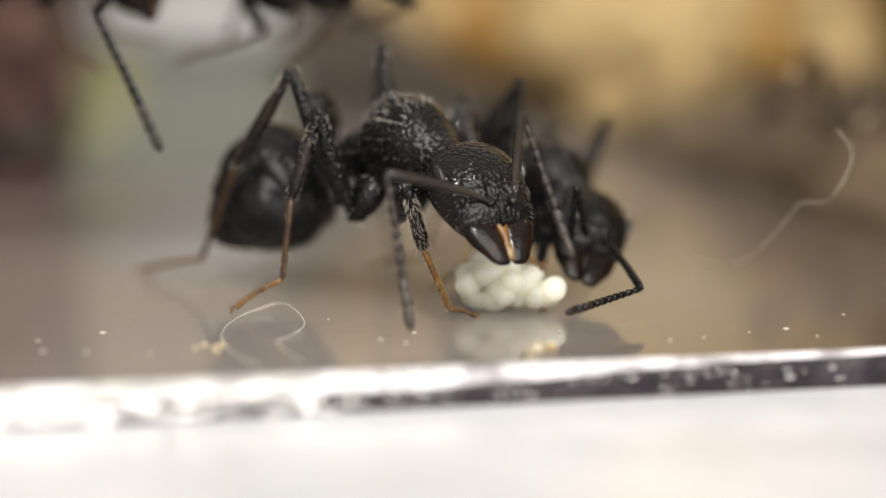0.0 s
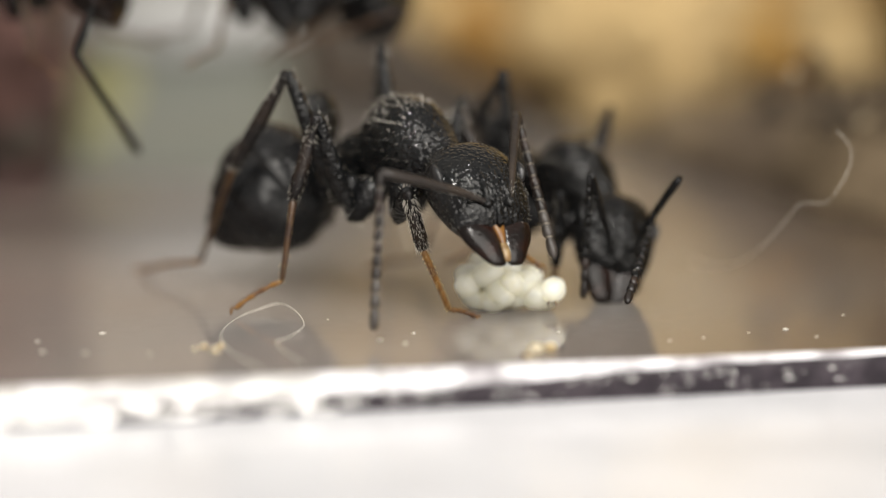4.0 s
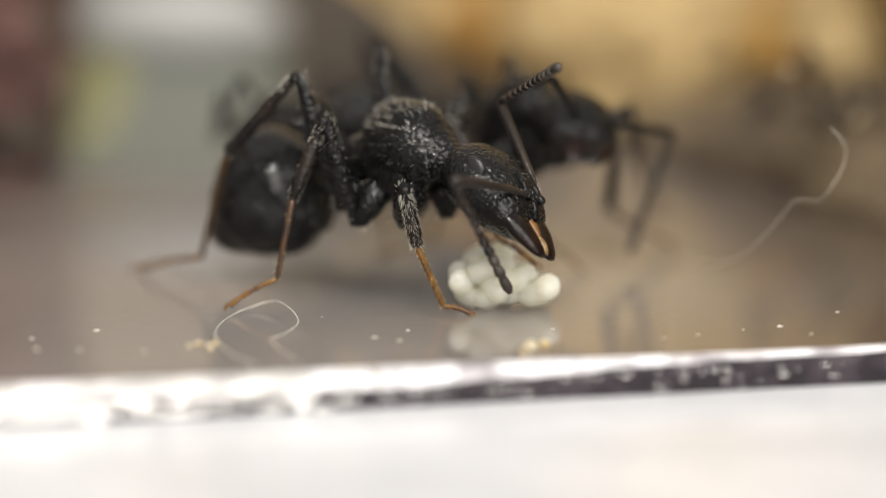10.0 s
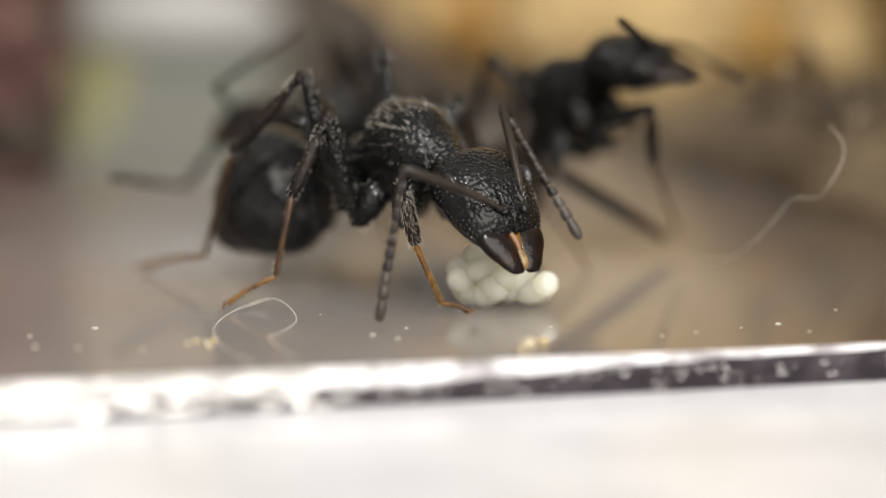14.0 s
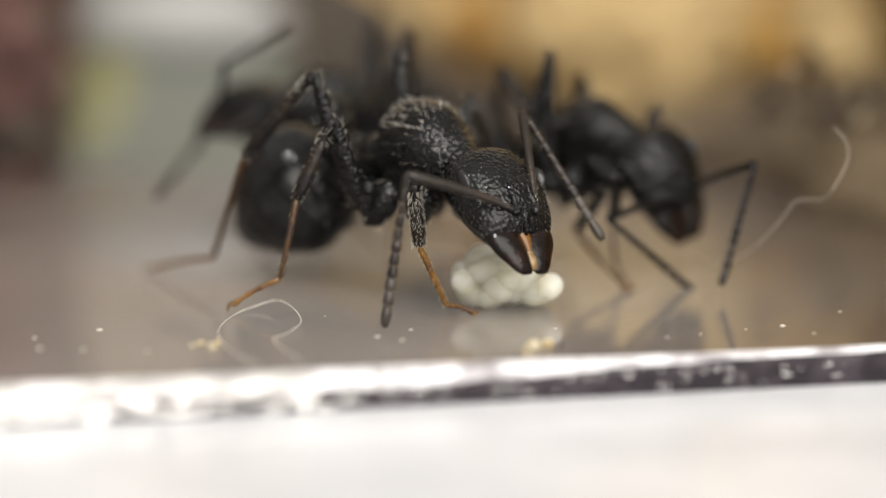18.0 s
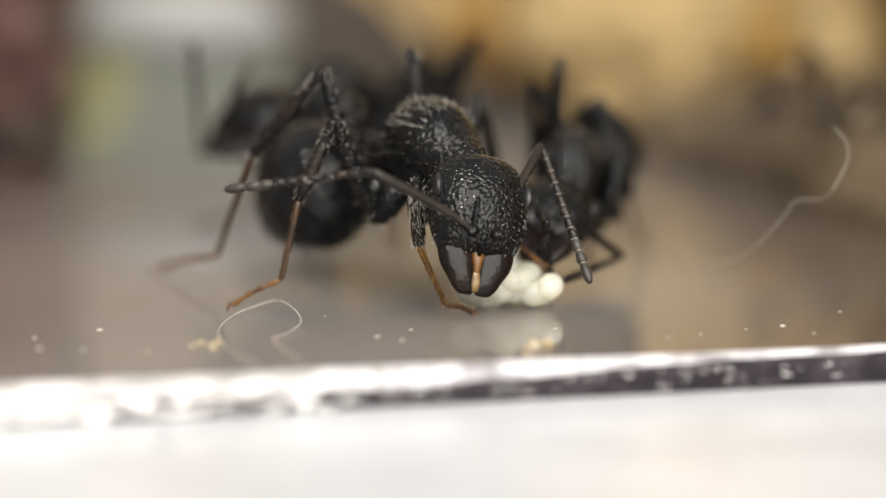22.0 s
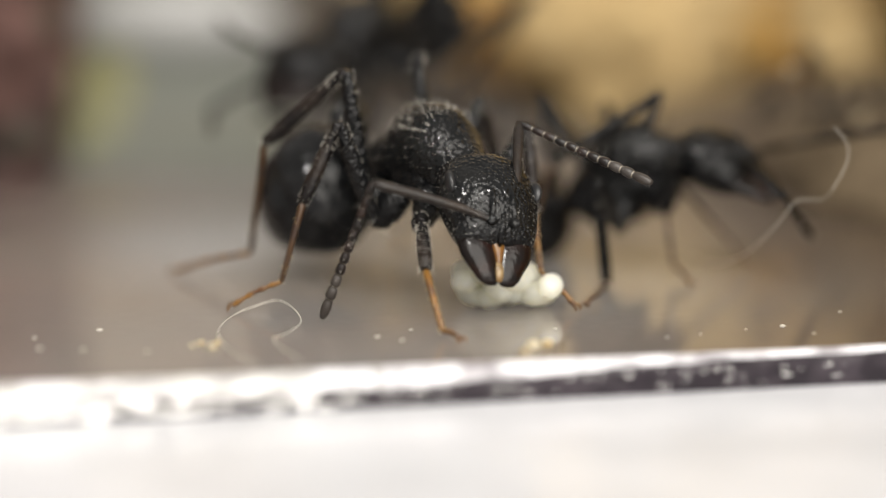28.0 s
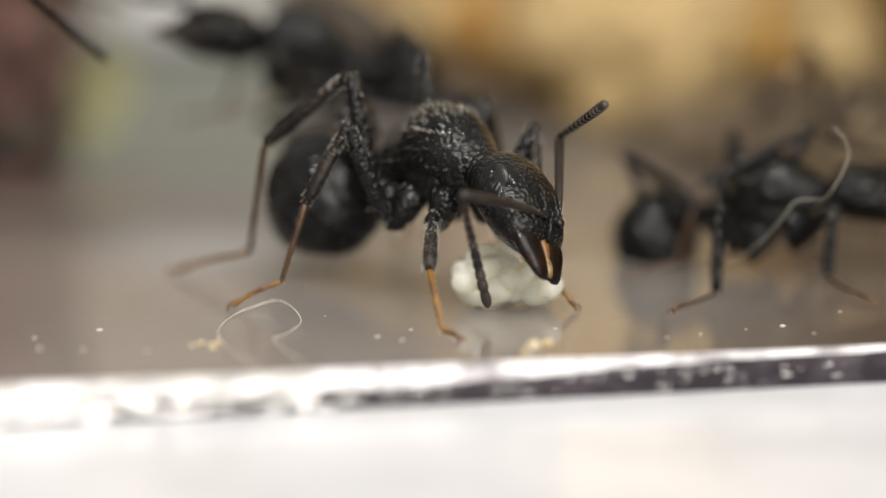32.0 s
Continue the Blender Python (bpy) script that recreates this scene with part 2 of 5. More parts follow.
# ---- the ants: sizes in millimetres ----
HEAD_ROWS = [(0.0, 0.178, 0.15, 0), (0.04, 0.377, 0.26, 0.0), (0.16, 0.555, 0.38, 0.01), (0.4, 0.649, 0.44, 0.02), (0.65, 0.666, 0.45, 0.02), (0.9, 0.627, 0.42, 0.0), (1.12, 0.575, 0.34, -0.02), (1.28, 0.5, 0.25, -0.05), (1.36, 0.34, 0.13, -0.07)]
BODY_ROWS = [(-1.02, .14, .14, -.24), (-.96, .28, .27, -.24), (-.78, .38, .38, -.2), (-.5, .40, .42, -.16), (-.46, .40, .41, -.13), (-.37, .42, .47, -.03),
             (-.24, .46, .55, .06), (.02, .5, .57, .11), (.34, .5, .54, .11), (.54, .45, .45, .08), (.7, .36, .34, .02), (.84, .26, .25, -.03), (1.0, .15, .15, -.05)]
GASTER_ROWS = [(0, .10, .12, 0), (-.05, .3, .34, -.02), (-.22, .58, .64, -.05), (-.48, .73, .80, -.08), (-.52, .725, .795, -.08), (-.535, .69, .76, -.08), (-.85, .76, .8, -.1),
               (-1.1, .71, .73, -.1), (-1.12, .67, .69, -.1), (-1.4, .53, .54, -.08), (-1.43, .48, .49, -.08), (-1.7, .27, .28, -.06), (-1.84, .09, .1, -.05)]
HEAD_LONG, SCAPE, FUNICLE = 1.85, 1.6, 1.95
NECK = Vector((.98, 0, -.04))
WAIST = Vector((-1.58, 0, -.1))
SOCKET = {1: Vector((1.17, .16, .29)), -1: Vector((1.17, -.16, .29))}
HIP = {"front": Vector((.36, .42, -.85)), "mid": Vector((-.3, .58, -.88)), "hind": Vector((-.58, .5, -.72))}
COXA = {"front": Vector((.48, .3, -.3)), "mid": Vector((-.05, .34, -.36)), "hind": Vector((-.5, .32, -.36))}
LEGS = [(k, s) for k in ("front", "mid", "hind") for s in (1, -1)]


def hairy_limb(ob, a, b, r, count, rnd, length=.1, mat=None):
    """Hairs along a limb: one sub-part of kind stuff."""
    bm = bmesh.new()
    for _ in range(count):
        s = rnd.random()
        p = a.lerp(b, s)
        side = Vector((rnd.gauss(0, 1), rnd.gauss(0, 1), rnd.gauss(0, 1)))
        d = (b - a).normalized()
        side = (side - d * side.dot(d)).normalized()
        q = p + side * r * .8
        spike(bm, q, q + (side * .55 + d * .75).normalized() * length * rnd.uniform(.6, 1.3), .0036 if mat else .0042)
    return tagged(part("hairs", bm, mat or HAIR, ob, "fine golden hairs" if mat else "fine silvery hairs", smooth=False), kind="stuff")


def build_ant(label, fine, reach, size=1.0):
    """An ant of rigid parts. reach: for each leg the lengths of femur, tibia, foot and claw stretch. Returns the parts by name."""
    rnd = random.Random(7)
    ant = new("ant")
    tagged(ant, label, "ant", group="ants of the nest")
    ant.scale = (size, size, size)
    k = {"root": ant, "size": size}
    foot = TARSUS if fine else TARSUS_DARK
    shell = CHITIN if fine else CHITIN_DULL
    rear = GASTER if fine else CHITIN_DULL
    limb = CHITIN_LEG if fine else CHITIN_DULL
    bm = bmesh.new()
    along_x(bm, BODY_ROWS, 28 if fine else 18, lump=.03)
    k["body"] = body = part("mesosoma", bm, shell, ant, "ridged black thorax under silvery hairs")
    furry("hairs", body.data, 190 if fine else 60, .11, (-1.0, 0, .15), body, lambda c, n: c.z > .34 and -.45 < c.x < .5, seed=3, r=.003)
    furry("hairs", body.data, 420 if fine else 40, .055, (-1.4, 0, -.3), body, lambda c, n: c.z <= .34, seed=4, r=.0013)
    for s in (1, -1):      # side plates of the thorax
        bm = bmesh.new()
        ball(bm, (.05, s * .35, -.2), (.36, .1, .34), pose(0, 0, 0, 0, 25, 0), 0, 18, 10)
        part("side_plate", bm, shell, body)
        bm = bmesh.new()
        ball(bm, (.52, s * .32, -.1), (.28, .1, .3), pose(0, 0, 0, 0, -15, 0), 0, 18, 10)
        part("side_plate", bm, shell, body)
    for kind, s in LEGS:
        bm = bmesh.new()
        a, b = COXA[kind].copy(), HIP[kind].copy()
        a.y, b.y = a.y * s, b.y * s
        tube(bm, [a, a.lerp(b, .25), a.lerp(b, .6), a.lerp(b, .9), b], [.13, .21, .19, .13, .08], 12)
        hairy_limb(part("coxa", bm, shell, ant), a, b, .18, 40 if fine else 10, rnd, .1)
    bm = bmesh.new()
    along_x(bm, [(.0, .08, .09, 0), (.15, .13, .13, .02), (.34, .11, .11, 0), (.56, .1, .1, -.06)], 12)
    loft(bm, [(Vector((.17 - .03 * q, 0, z)), Vector((d, 0, 0)), Vector((0, w, 0))) for q, (z, w, d) in
              enumerate(((-.12, .14, .15), (.08, .25, .15), (.34, .33, .13), (.56, .31, .09), (.7, .22, .06), (.75, .09, .03)))], 14)
    ped = part("petiole", bm, shell, ant, "upright scale of the waist")
    ped.location = (WAIST - Vector((-.02, 0, .03))) * MM
    if fine:
        furry("hairs", ped.data, 60, .1, (0, 0, .6), ped, lambda c, n: c.z > .2, seed=9)
    bm = bmesh.new()
    along_x(bm, [(r[0] * (.98 if fine else .86), *(q * (1.03 if fine else .86) for q in r[1:])) for r in GASTER_ROWS], 36 if fine else 22)
    k["gaster"] = gaster = part("gaster", bm, rear, ant, "shiny black banded abdomen")
    furry("hairs", gaster.data, 420 if fine else 120, .15, (-.9, 0, .1), gaster, seed=5, r=.006)
    bm = bmesh.new()
    along_x(bm, HEAD_ROWS, 32 if fine else 20, lump=.015)
    k["head"] = head = part("head", bm, HEAD_SKIN if fine else shell, ant, "broad matt black head")
    furry("hairs", head.data, 620 if fine else 40, .045, (1.2, 0, .1), head, lambda c, n: n.z > -.3, seed=6, r=.0018)
    for s in (1, -1):
        bm = bmesh.new()
        tube(bm, [(.6, s * .1, .43), (.85, s * .14, .415), (1.08, s * .15, .33), (1.2, s * .16, .23)], [.01, .045, .05, .02], 8)
        part("frontal_ridge", bm, shell, head)
        bm = bmesh.new()
        ball(bm, SOCKET[s], (.085, .085, .06), None, 0, 10, 6)
        part("feeler_socket", bm, shell, head)
    bm = bmesh.new()
    tube(bm, [(.85, 0, .39), (1.1, 0, .31), (1.3, 0, .16), (1.38, 0, .05)], [.01, .05, .06, .03], 8)
    part("face_keel", bm, shell, head)
    for s in (1, -1):
        bm = bmesh.new()
        ball(bm, (.55, s * .575, .2), (.17, .07, .135), Matrix.Rotation(s * -.35, 4, "X"), 0, 16, 10)
        part("eye", bm, EYE_MAT, head, "black compound eye")
        bm = bmesh.new()
        loft(bm, [(Vector((x, s * y, z)), Vector((0, w, 0)), Vector((0, 0, h))) for x, y, w, z, h in finer(
            [(1.14, .26, .25, -.06, .14), (1.32, .25, .255, -.06, .14), (1.48, .225, .235, -.09, .125), (1.63, .175, .185, -.12, .1), (1.75, .14, .145, -.15, .07), (1.82, .12, .09, -.17, .03)])], 16)
        part("mandible", bm, MANDIBLE, head, "dark reddish toothed jaw")
    bm = bmesh.new()
    along_x(bm, [(1.22, .1, .03, .06), (1.36, .085, .045, .035), (1.5, .055, .045, -.015), (1.62, .03, .02, -.06)], 14)
    part("labrum", bm, LIP if fine else MANDIBLE, head, "tan upper lip between the jaws" if fine else "")
    if fine:
        bm = bmesh.new()
        along_x(bm, [(1.56, .04, .02, -.04), (1.66, .06, .04, -.07), (1.76, .05, .03, -.11), (1.8, .03, .01, -.14)], 12)
        part("tongue", bm, TONGUE, head, "pale tip between the jaws")
    for s in (1, -1):      # feelers
        bm = bmesh.new()
        tube(bm, [(0, 0, 0), (.06, 0, 0), (.12, 0, .01), (.4, 0, .035), (1.0, 0, .03), (1.47, 0, .005), (SCAPE, 0, 0)],
             [.05, .045, .036, .052, .06, .066, .045], 10)
        sc = part("scape", bm, SCAPE_SKIN if fine else CHITIN_DULL, ant, "long first feeler joint")
        hairy_limb(sc, Vector((.1, 0, .02)), Vector((1.4, 0, .01)), .042, 90 if fine else 20, rnd, .055)
        bm = bmesh.new()
        x, pts, rad, mats = 0.0, [], [], []
        cut = [.2, .17, .16, .16, .16, .16, .16, .16, .17, .18, .27]
        for q, long in enumerate(cut):
            r = .044 + .0022 * q
            for f, w in ((.0, .6), (.12, .85), (.3, 1), (.75, 1.1), (.93, .85)) if q < 10 else ((.0, .6), (.12, .85), (.4, 1), (.7, .95), (.9, .7)):
                pts.append((x + f * long, 0, -.05 * math.sin((x + f * long) / FUNICLE * 3.1)))
                rad.append(r * w)
                mats.append(1 if f > .9 and q < 10 else 2 if q > 7 else 0)
            x += long
        pts.append((FUNICLE, 0, 0))
        rad.append(.03)
        tube(bm, pts, rad, 10, mats)
        fu = part("funiculus", bm, [FEELER, MEMBRANE, FEELER_TIP] if fine else [CHITIN_DULL, FEELER, FEELER], ant, "beaded dark feeler whip with pale joints")
        hairy_limb(fu, Vector((.05, 0, -.03)), Vector((FUNICLE, 0, -.02)), .045, 40 if fine else 15, rnd, .04)
        k["scape", s], k["funiculus", s] = sc, fu
    for leg in LEGS:
        lf, lt, lb, lc = reach[leg]
        bm = bmesh.new()
        tube(bm, [(0, 0, 0), (.05, 0, 0), (.16, 0, 0), (.3 * lf, 0, .02), (.6 * lf, 0, .02), (.92 * lf, 0, 0), (lf, 0, 0)],
             [.06, .075, .065, .12, .117, .085, .06], 12)
        fe = part("femur", bm, shell, ant)
        hairy_limb(fe, Vector((.1, 0, 0)), Vector((lf, 0, 0)), .112, 130 if fine else 30, rnd, .055)
        bm = bmesh.new()
        tube(bm, [(0, 0, 0), (.06, 0, .01), (.12, 0, 0), (.4 * lt, 0, 0), (.8 * lt, 0, 0), (.97 * lt, 0, 0), (lt, 0, 0)],
             [.055, .075, .056, .09, .096, .08, .05], 10)
        ti = part("tibia", bm, limb, ant)
        hairy_limb(ti, Vector((.1, 0, 0)), Vector((lt, 0, 0)), .086, (480 if leg == ("front", -1) else 200 if leg[1] < 0 else 90) if fine else 40, rnd, .075 if leg[0] == "front" else .055)
        bm = bmesh.new()
        spike(bm, Vector((lt * .96, 0, -.05)), Vector((lt + .12, .03, -.12)), .018)
        part("spur", bm, foot, ti)
        bm = bmesh.new()
        tube(bm, [(0, 0, 0), (.04, 0, 0), (.3 * lb, 0, 0), (.95 * lb, 0, 0), (lb, 0, 0)], [.03, .045, .042, .038, .028], 8)
        ta = part("basitarsus", bm, foot if leg[0] == "front" and fine else SHANK, ant, "reddish brown lower leg")
        hairy_limb(ta, Vector((0, 0, 0)), Vector((lb, 0, 0)), .035, (150 if leg[0] == "front" else 40) if fine else 10, rnd, .06, GOLD_HAIR)
        bm = bmesh.new()
        step = lc * .86 / 4
        pts, rad = [], []
        for q in range(4):
            for f, w in ((0, .022), (.3, .03), (.8, .037)):
                x = (q + f) * step
                pts.append((x, 0, .04 * math.sin(x / lc * 3)))
                rad.append(w)
        pts.append((lc * .9, 0, .015))
        rad.append(.03)
        tube(bm, pts, rad, 8)
        cl = part("tarsus", bm, foot, ant, "amber foot with two hooked claws")
        for s in (1, -1):
            bm = bmesh.new()
            tube(bm, [(lc * .84, s * .015, .01), (lc * .93, s * .05, .045), (lc, s * .06, .015), (lc + .02, s * .05, -.03)], [.018, .016, .012, .003], 6)
            part("claw", bm, foot, cl)
        k["femur", leg], k["tibia", leg], k["basi", leg], k["claw", leg] = fe, ti, ta, cl
    return k


# ---- poses ----
def at(px, py, d):
    """The place in the plan that lies at grid (px, py), d millimetres beyond the plane in focus."""
    w = (DIST + d) / DIST / SCALE
    return TARGET + Vector(((px - 784) * w, 0, 0)) + RISE * ((441 - py) * w) + SIGHT * d


def eased(rows, t):
    """Rows (t, numbers...) eased at t, flat beyond the ends."""
    if t <= rows[0][0]:
        return rows[0][1:]
    for i in range(len(rows) - 1):
        a, b = rows[i], rows[i + 1]
        if t <= b[0]:
            s = (t - a[0]) / (b[0] - a[0])
            p, n = rows[max(i - 1, 0)], rows[min(i + 2, len(rows) - 1)]
            out = []
            for j in range(1, len(a)):
                h = b[0] - a[0]
                ma = (b[j] - p[j]) / (b[0] - p[0]) * h if p is not a else 0
                mb = (n[j] - a[j]) / (n[0] - a[0]) * h if n is not b else 0
                if (b[j] - a[j]) * ma <= 0 or (p is not a and (a[j] - p[j]) * (b[j] - a[j]) <= 0):
                    ma = 0
                if (b[j] - a[j]) * mb <= 0 or (n is not b and (n[j] - b[j]) * (b[j] - a[j]) <= 0):
                    mb = 0
                s2, s3 = s * s, s ** 3
                out.append(a[j] * (2 * s3 - 3 * s2 + 1) + ma * (s3 - 2 * s2 + s) + b[j] * (3 * s2 - 2 * s3) + mb * (s3 - s2))
            return out
    return rows[-1][1:]


def frame_of(origin, fwd, up):
    x = fwd.normalized()
    z = (up - x * up.dot(x)).normalized()
    y = z.cross(x)
    m = Matrix((x, y, z)).transposed().to_4x4()
    m.translation = origin
    return m


def reach_to(start, px, py, long, sign):
    """The point long millimetres from start that shows at grid (px, py), nearer (-1) or farther (+1)."""
    d0 = (start - TARGET).dot(SIGHT)
    flat = at(px, py, d0) - start
    h = flat.length
    if h >= long * .995:
        return start + flat * (long / h)
    return start + flat + SIGHT * sign * math.sqrt(long * long - h * h)


def body_pose(row):
    px, py, d, yaw, pitch, roll = row
    m = pose(0, 0, 0, 0, 0, yaw) @ pose(0, 0, 0, 0, -pitch, 0) @ pose(0, 0, 0, roll, 0, 0)
    m.translation = at(px, py, d)
    return m


def knee_of(hip, ankle, lf, lt, pole):
    d = ankle - hip
    dist = min(max(d.length, abs(lf - lt) + .05), lf + lt - .02)
    u = d.normalized()
    a = (lf * lf - lt * lt + dist * dist) / (2 * dist)
    h = math.sqrt(max(lf * lf - a * a, 0))
    w = pole - u * pole.dot(u)
    return hip + u * a + w.normalized() * h


def mm(m):
    out = m.copy()
    out.translation = m.translation * MM
    return out


class Keys:
    """Collects the poses of an ant's parts over time and keys them."""

    def __init__(self, kit):
        self.kit, self.rows = kit, {}

    def put(self, name, t, m, parent=None):
        local = m.copy() if parent is None else parent.inverted() @ m
        if parent is not None:
            local.translation /= self.kit["size"]
        self.rows.setdefault(name, []).append((t, mm(local)))

    def apply(self):
        for name, rows in self.rows.items():
            walk(self.kit[name], rows)


def key_front(keys, t, root, tip, sign, feelers, gaster_pitch, gaster_yaw, head_up=(.75, .6)):
    """Head, feelers and gaster at t."""
    fwd, up = root.to_3x3() @ Vector((1, 0, 0)), root.to_3x3() @ Vector((0, 0, 1))
    neck = root @ NECK
    end = reach_to(neck, tip[0], tip[1], HEAD_LONG, sign)
    head = frame_of(neck, end - neck, fwd * head_up[0] + up * head_up[1] + Vector((min(max(.3 + (tip[0] - 900) * .005, .05), .8), -.8 * (1 - min(max((tip[0] - 942) / 26, 0), 1)), 0))) @ pose(0, 0, 0, 0, -6, 0)
    keys.put("head", t, head, root)
    keys.put("gaster", t, root @ Matrix.Translation(WAIST) @ pose(0, 0, 0, 0, gaster_pitch, gaster_yaw), root)
    for s in (1, -1):
        base = head @ SOCKET[s]
        ex, ey, tx, ty, s1, s2 = feelers[s]
        elbow = reach_to(base, ex, ey, SCAPE, s1)
        point = reach_to(elbow, tx, ty, FUNICLE, s2)
        sc = frame_of(base, elbow - base, Vector((0, -.3, 1)) if abs((elbow - base).normalized().z) < .95 else fwd)
        fu = frame_of(elbow, point - elbow, Vector((0, -1, .2)))
        keys.put(("scape", s), t, sc, root)
        keys.put(("funiculus", s), t, fu, root)
    return head


def key_leg(keys, t, root, leg, hip, knee, ankle, heel, toe):
    side = root.to_3x3() @ Vector((.3, leg[1], .2))
    ref = Vector((0, 0, 1))
    fe = frame_of(hip, knee - hip, side)
    keys.put(("femur", leg), t, fe, root)
    keys.put(("tibia", leg), t, frame_of(knee, ankle - knee, side), root)
    keys.put(("basi", leg), t, frame_of(ankle, heel - ankle, side), root)
    keys.put(("claw", leg), t, frame_of(heel, toe - heel, ref), root)



# ---- the place ----
from mathutils.bvhtree import BVHTree


def floor_at(px, py, z=0.0):
    """The place at height z that lies at grid (px, py)."""
    a, b = at(px, py, 0), at(px, py, 1)
    return a + (b - a) * ((z - a.z) / (b.z - a.z))


EDGE_A, EDGE_B = floor_at(0, 688), floor_at(1568, 612)
EDGE_DIR = (EDGE_B - EDGE_A).normalized()
EDGE_IN = Vector((-EDGE_DIR.y, EDGE_DIR.x, 0))
PLATE_UNDER = -.46


def edge_point(s, n, z):
    p = EDGE_A + EDGE_DIR * s + EDGE_IN * n
    return Vector((p.x, p.y, z))


def roughened(v, amount, scale):
    return Vector((noise.noise(v * scale), noise.noise(v * scale + Vector((9, 0, 0))), noise.noise(v * scale + Vector((0, 9, 0))))) * amount


def build_plate():
    bm = bmesh.new()
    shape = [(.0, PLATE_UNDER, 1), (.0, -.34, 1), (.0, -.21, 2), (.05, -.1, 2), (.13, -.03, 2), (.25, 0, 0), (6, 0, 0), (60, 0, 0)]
    rows = []
    steps = 420
    for i in range(steps + 1):
        s = -24 + 60 * i / steps
        row = []
        for j, (n, z, _) in enumerate(shape):
            k = 1 - .68 * min(max((s - 5) / 4.5, 0), 1) if 1 < j < 6 else 1
            p = edge_point(s, n * k, z * k)
            if 0 < j < 6:
                j1 = noise.noise(Vector((s * 2.1, j * .7, 0))) * .035 + noise.noise(Vector((s * 7, j * .9, 3))) * .024
                p += EDGE_IN * j1 + Vector((0, 0, j1 * .5 if j < 5 else 0))
            row.append(bm.verts.new(p))
        rows.append(row)
    for i, (a, b) in enumerate(zip(rows, rows[1:])):
        s = -24 + 60 * i / steps
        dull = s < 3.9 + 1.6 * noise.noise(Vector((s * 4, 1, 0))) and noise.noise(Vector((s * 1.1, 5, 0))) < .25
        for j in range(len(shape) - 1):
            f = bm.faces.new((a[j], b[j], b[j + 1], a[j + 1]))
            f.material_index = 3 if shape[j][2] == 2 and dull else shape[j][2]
    ob = part("floor", bm, [PLATE, EDGE, BEVEL, BEVEL_DULL])
    for p in ob.data.polygons:
        p.use_smooth = p.material_index > 0
    return tagged(ob, "glossy grey plate with a worn bevelled edge", kind="structure")


def slab(name, corners, top, under, mat, label, kind="structure"):
    bm = bmesh.new()
    ring = [bm.verts.new((x, y, top)) for x, y in corners]
    low = [bm.verts.new((x, y, under)) for x, y in corners]
    bm.faces.new(ring)
    bm.faces.new(low[::-1])
    for k in range(len(ring)):
        bm.faces.new((ring[k], low[k], low[(k + 1) % len(ring)], ring[(k + 1) % len(ring)]))
    bmesh.ops.recalc_face_normals(bm, faces=bm.faces)
    return tagged(part(name, bm, mat, smooth=False), label, kind=kind)


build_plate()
slab("ground", [(-60, -70), (60, -70), (60, 60), (-60, 60)], PLATE_UNDER - .002, -3, WHITE, "white glossy base under the plate")
slab("wall_back", [(-40, 30), (40, 30), (40, 32), (-40, 32)], 30, PLATE_UNDER, WALL, "brown wall behind the nest")
slab("wall_left", [(-40, 2), (-38, 2), (-38, 30), (-40, 30)], 30, PLATE_UNDER, WALL, "brown side wall of the nest")
slab("wall_right", [(38, 2), (40, 2), (40, 30), (38, 30)], 30, PLATE_UNDER, WALL, "brown side wall of the nest")


def lump(name, rows, mat, label, category, n=40, rough=(.35, .5), fine=(.1, 2.2), kind="", floor=.0):
    """An irregular mass along x; rows: x, centre y, half depth, centre z, half height. It is cut flat by the floor."""
    bm = bmesh.new()
    loft(bm, [(Vector((x, yc, zc)), Vector((0, wy, 0)), Vector((0, 0, hz))) for x, yc, wy, zc, hz in finer(rows, 6)], n)
    for v in bm.verts:
        v.co += roughened(v.co, *rough) + roughened(v.co, *fine)
        if v.co.z < floor:
            v.co.z = floor
    return tagged(part(name, bm, mat), label, category, kind=kind)


# The sponge's unseen right end is swollen forward to shade the plate.
lump("food_sponge", [(-2.7, 26, 1, 4, 1), (-2.2, 24.5, 5, 3, 4), (-.8, 23.5, 6, 2.0, 6), (1.2, 22.4, 6.8, 1.6, 7.2), (3.4, 20.8, 6.8, 1.2, 7.4), (5.4, 18.6, 6.8, 1.0, 7.6),
                     (6.6, 15.5, 8.5, 1.0, 7.6), (7.6, 12, 11, 1.0, 7.4), (9, 10, 12, 1.0, 7.4), (13, 11, 10, 1.5, 7), (16, 12, 6, 1.5, 5), (17, 13, 2, 1.5, 2)], TAN,
     "rough tan sponge lump with orange stains on the plate", "sponge", rough=(.9, .3), fine=(.3, .9))
lump("soil_bank", [(2.6, 15, .5, .1, .2), (3.4, 13, 1.6, .1, .6), (4.4, 11.6, 2.0, .1, .9), (5.6, 9.8, 2.4, .1, 1.3), (7, 8.8, 2.6, .1, 1.6), (9, 8.6, 2.6, .1, 1.6), (12, 9, 2.5, .1, 1.4), (14, 10, .6, .1, .5)], LOAM,
     "tan brown soil heaped in front of the sponge", "soil", rough=(.3, .6), fine=(.12, 2.0))
# Added dark mass in place of the shade at the sponge's left end.
lump("soil_mound", [(-2.85, 17.4, .4, .1, 1.6), (-2.5, 17, 1.0, .1, 2.6), (-1.7, 17, 1.2, .1, 2.2), (-.9, 16.8, 1.2, .1, 1.7), (0, 16.4, 1.1, .1, .8), (.9, 15.8, .9, .1, .5), (1.7, 15.4, .3, .05, .2)], SOIL_SHADE,
     "dark brown mound standing in for shade beside the sponge", "soil", rough=(.15, .9), fine=(.1, 2.4))
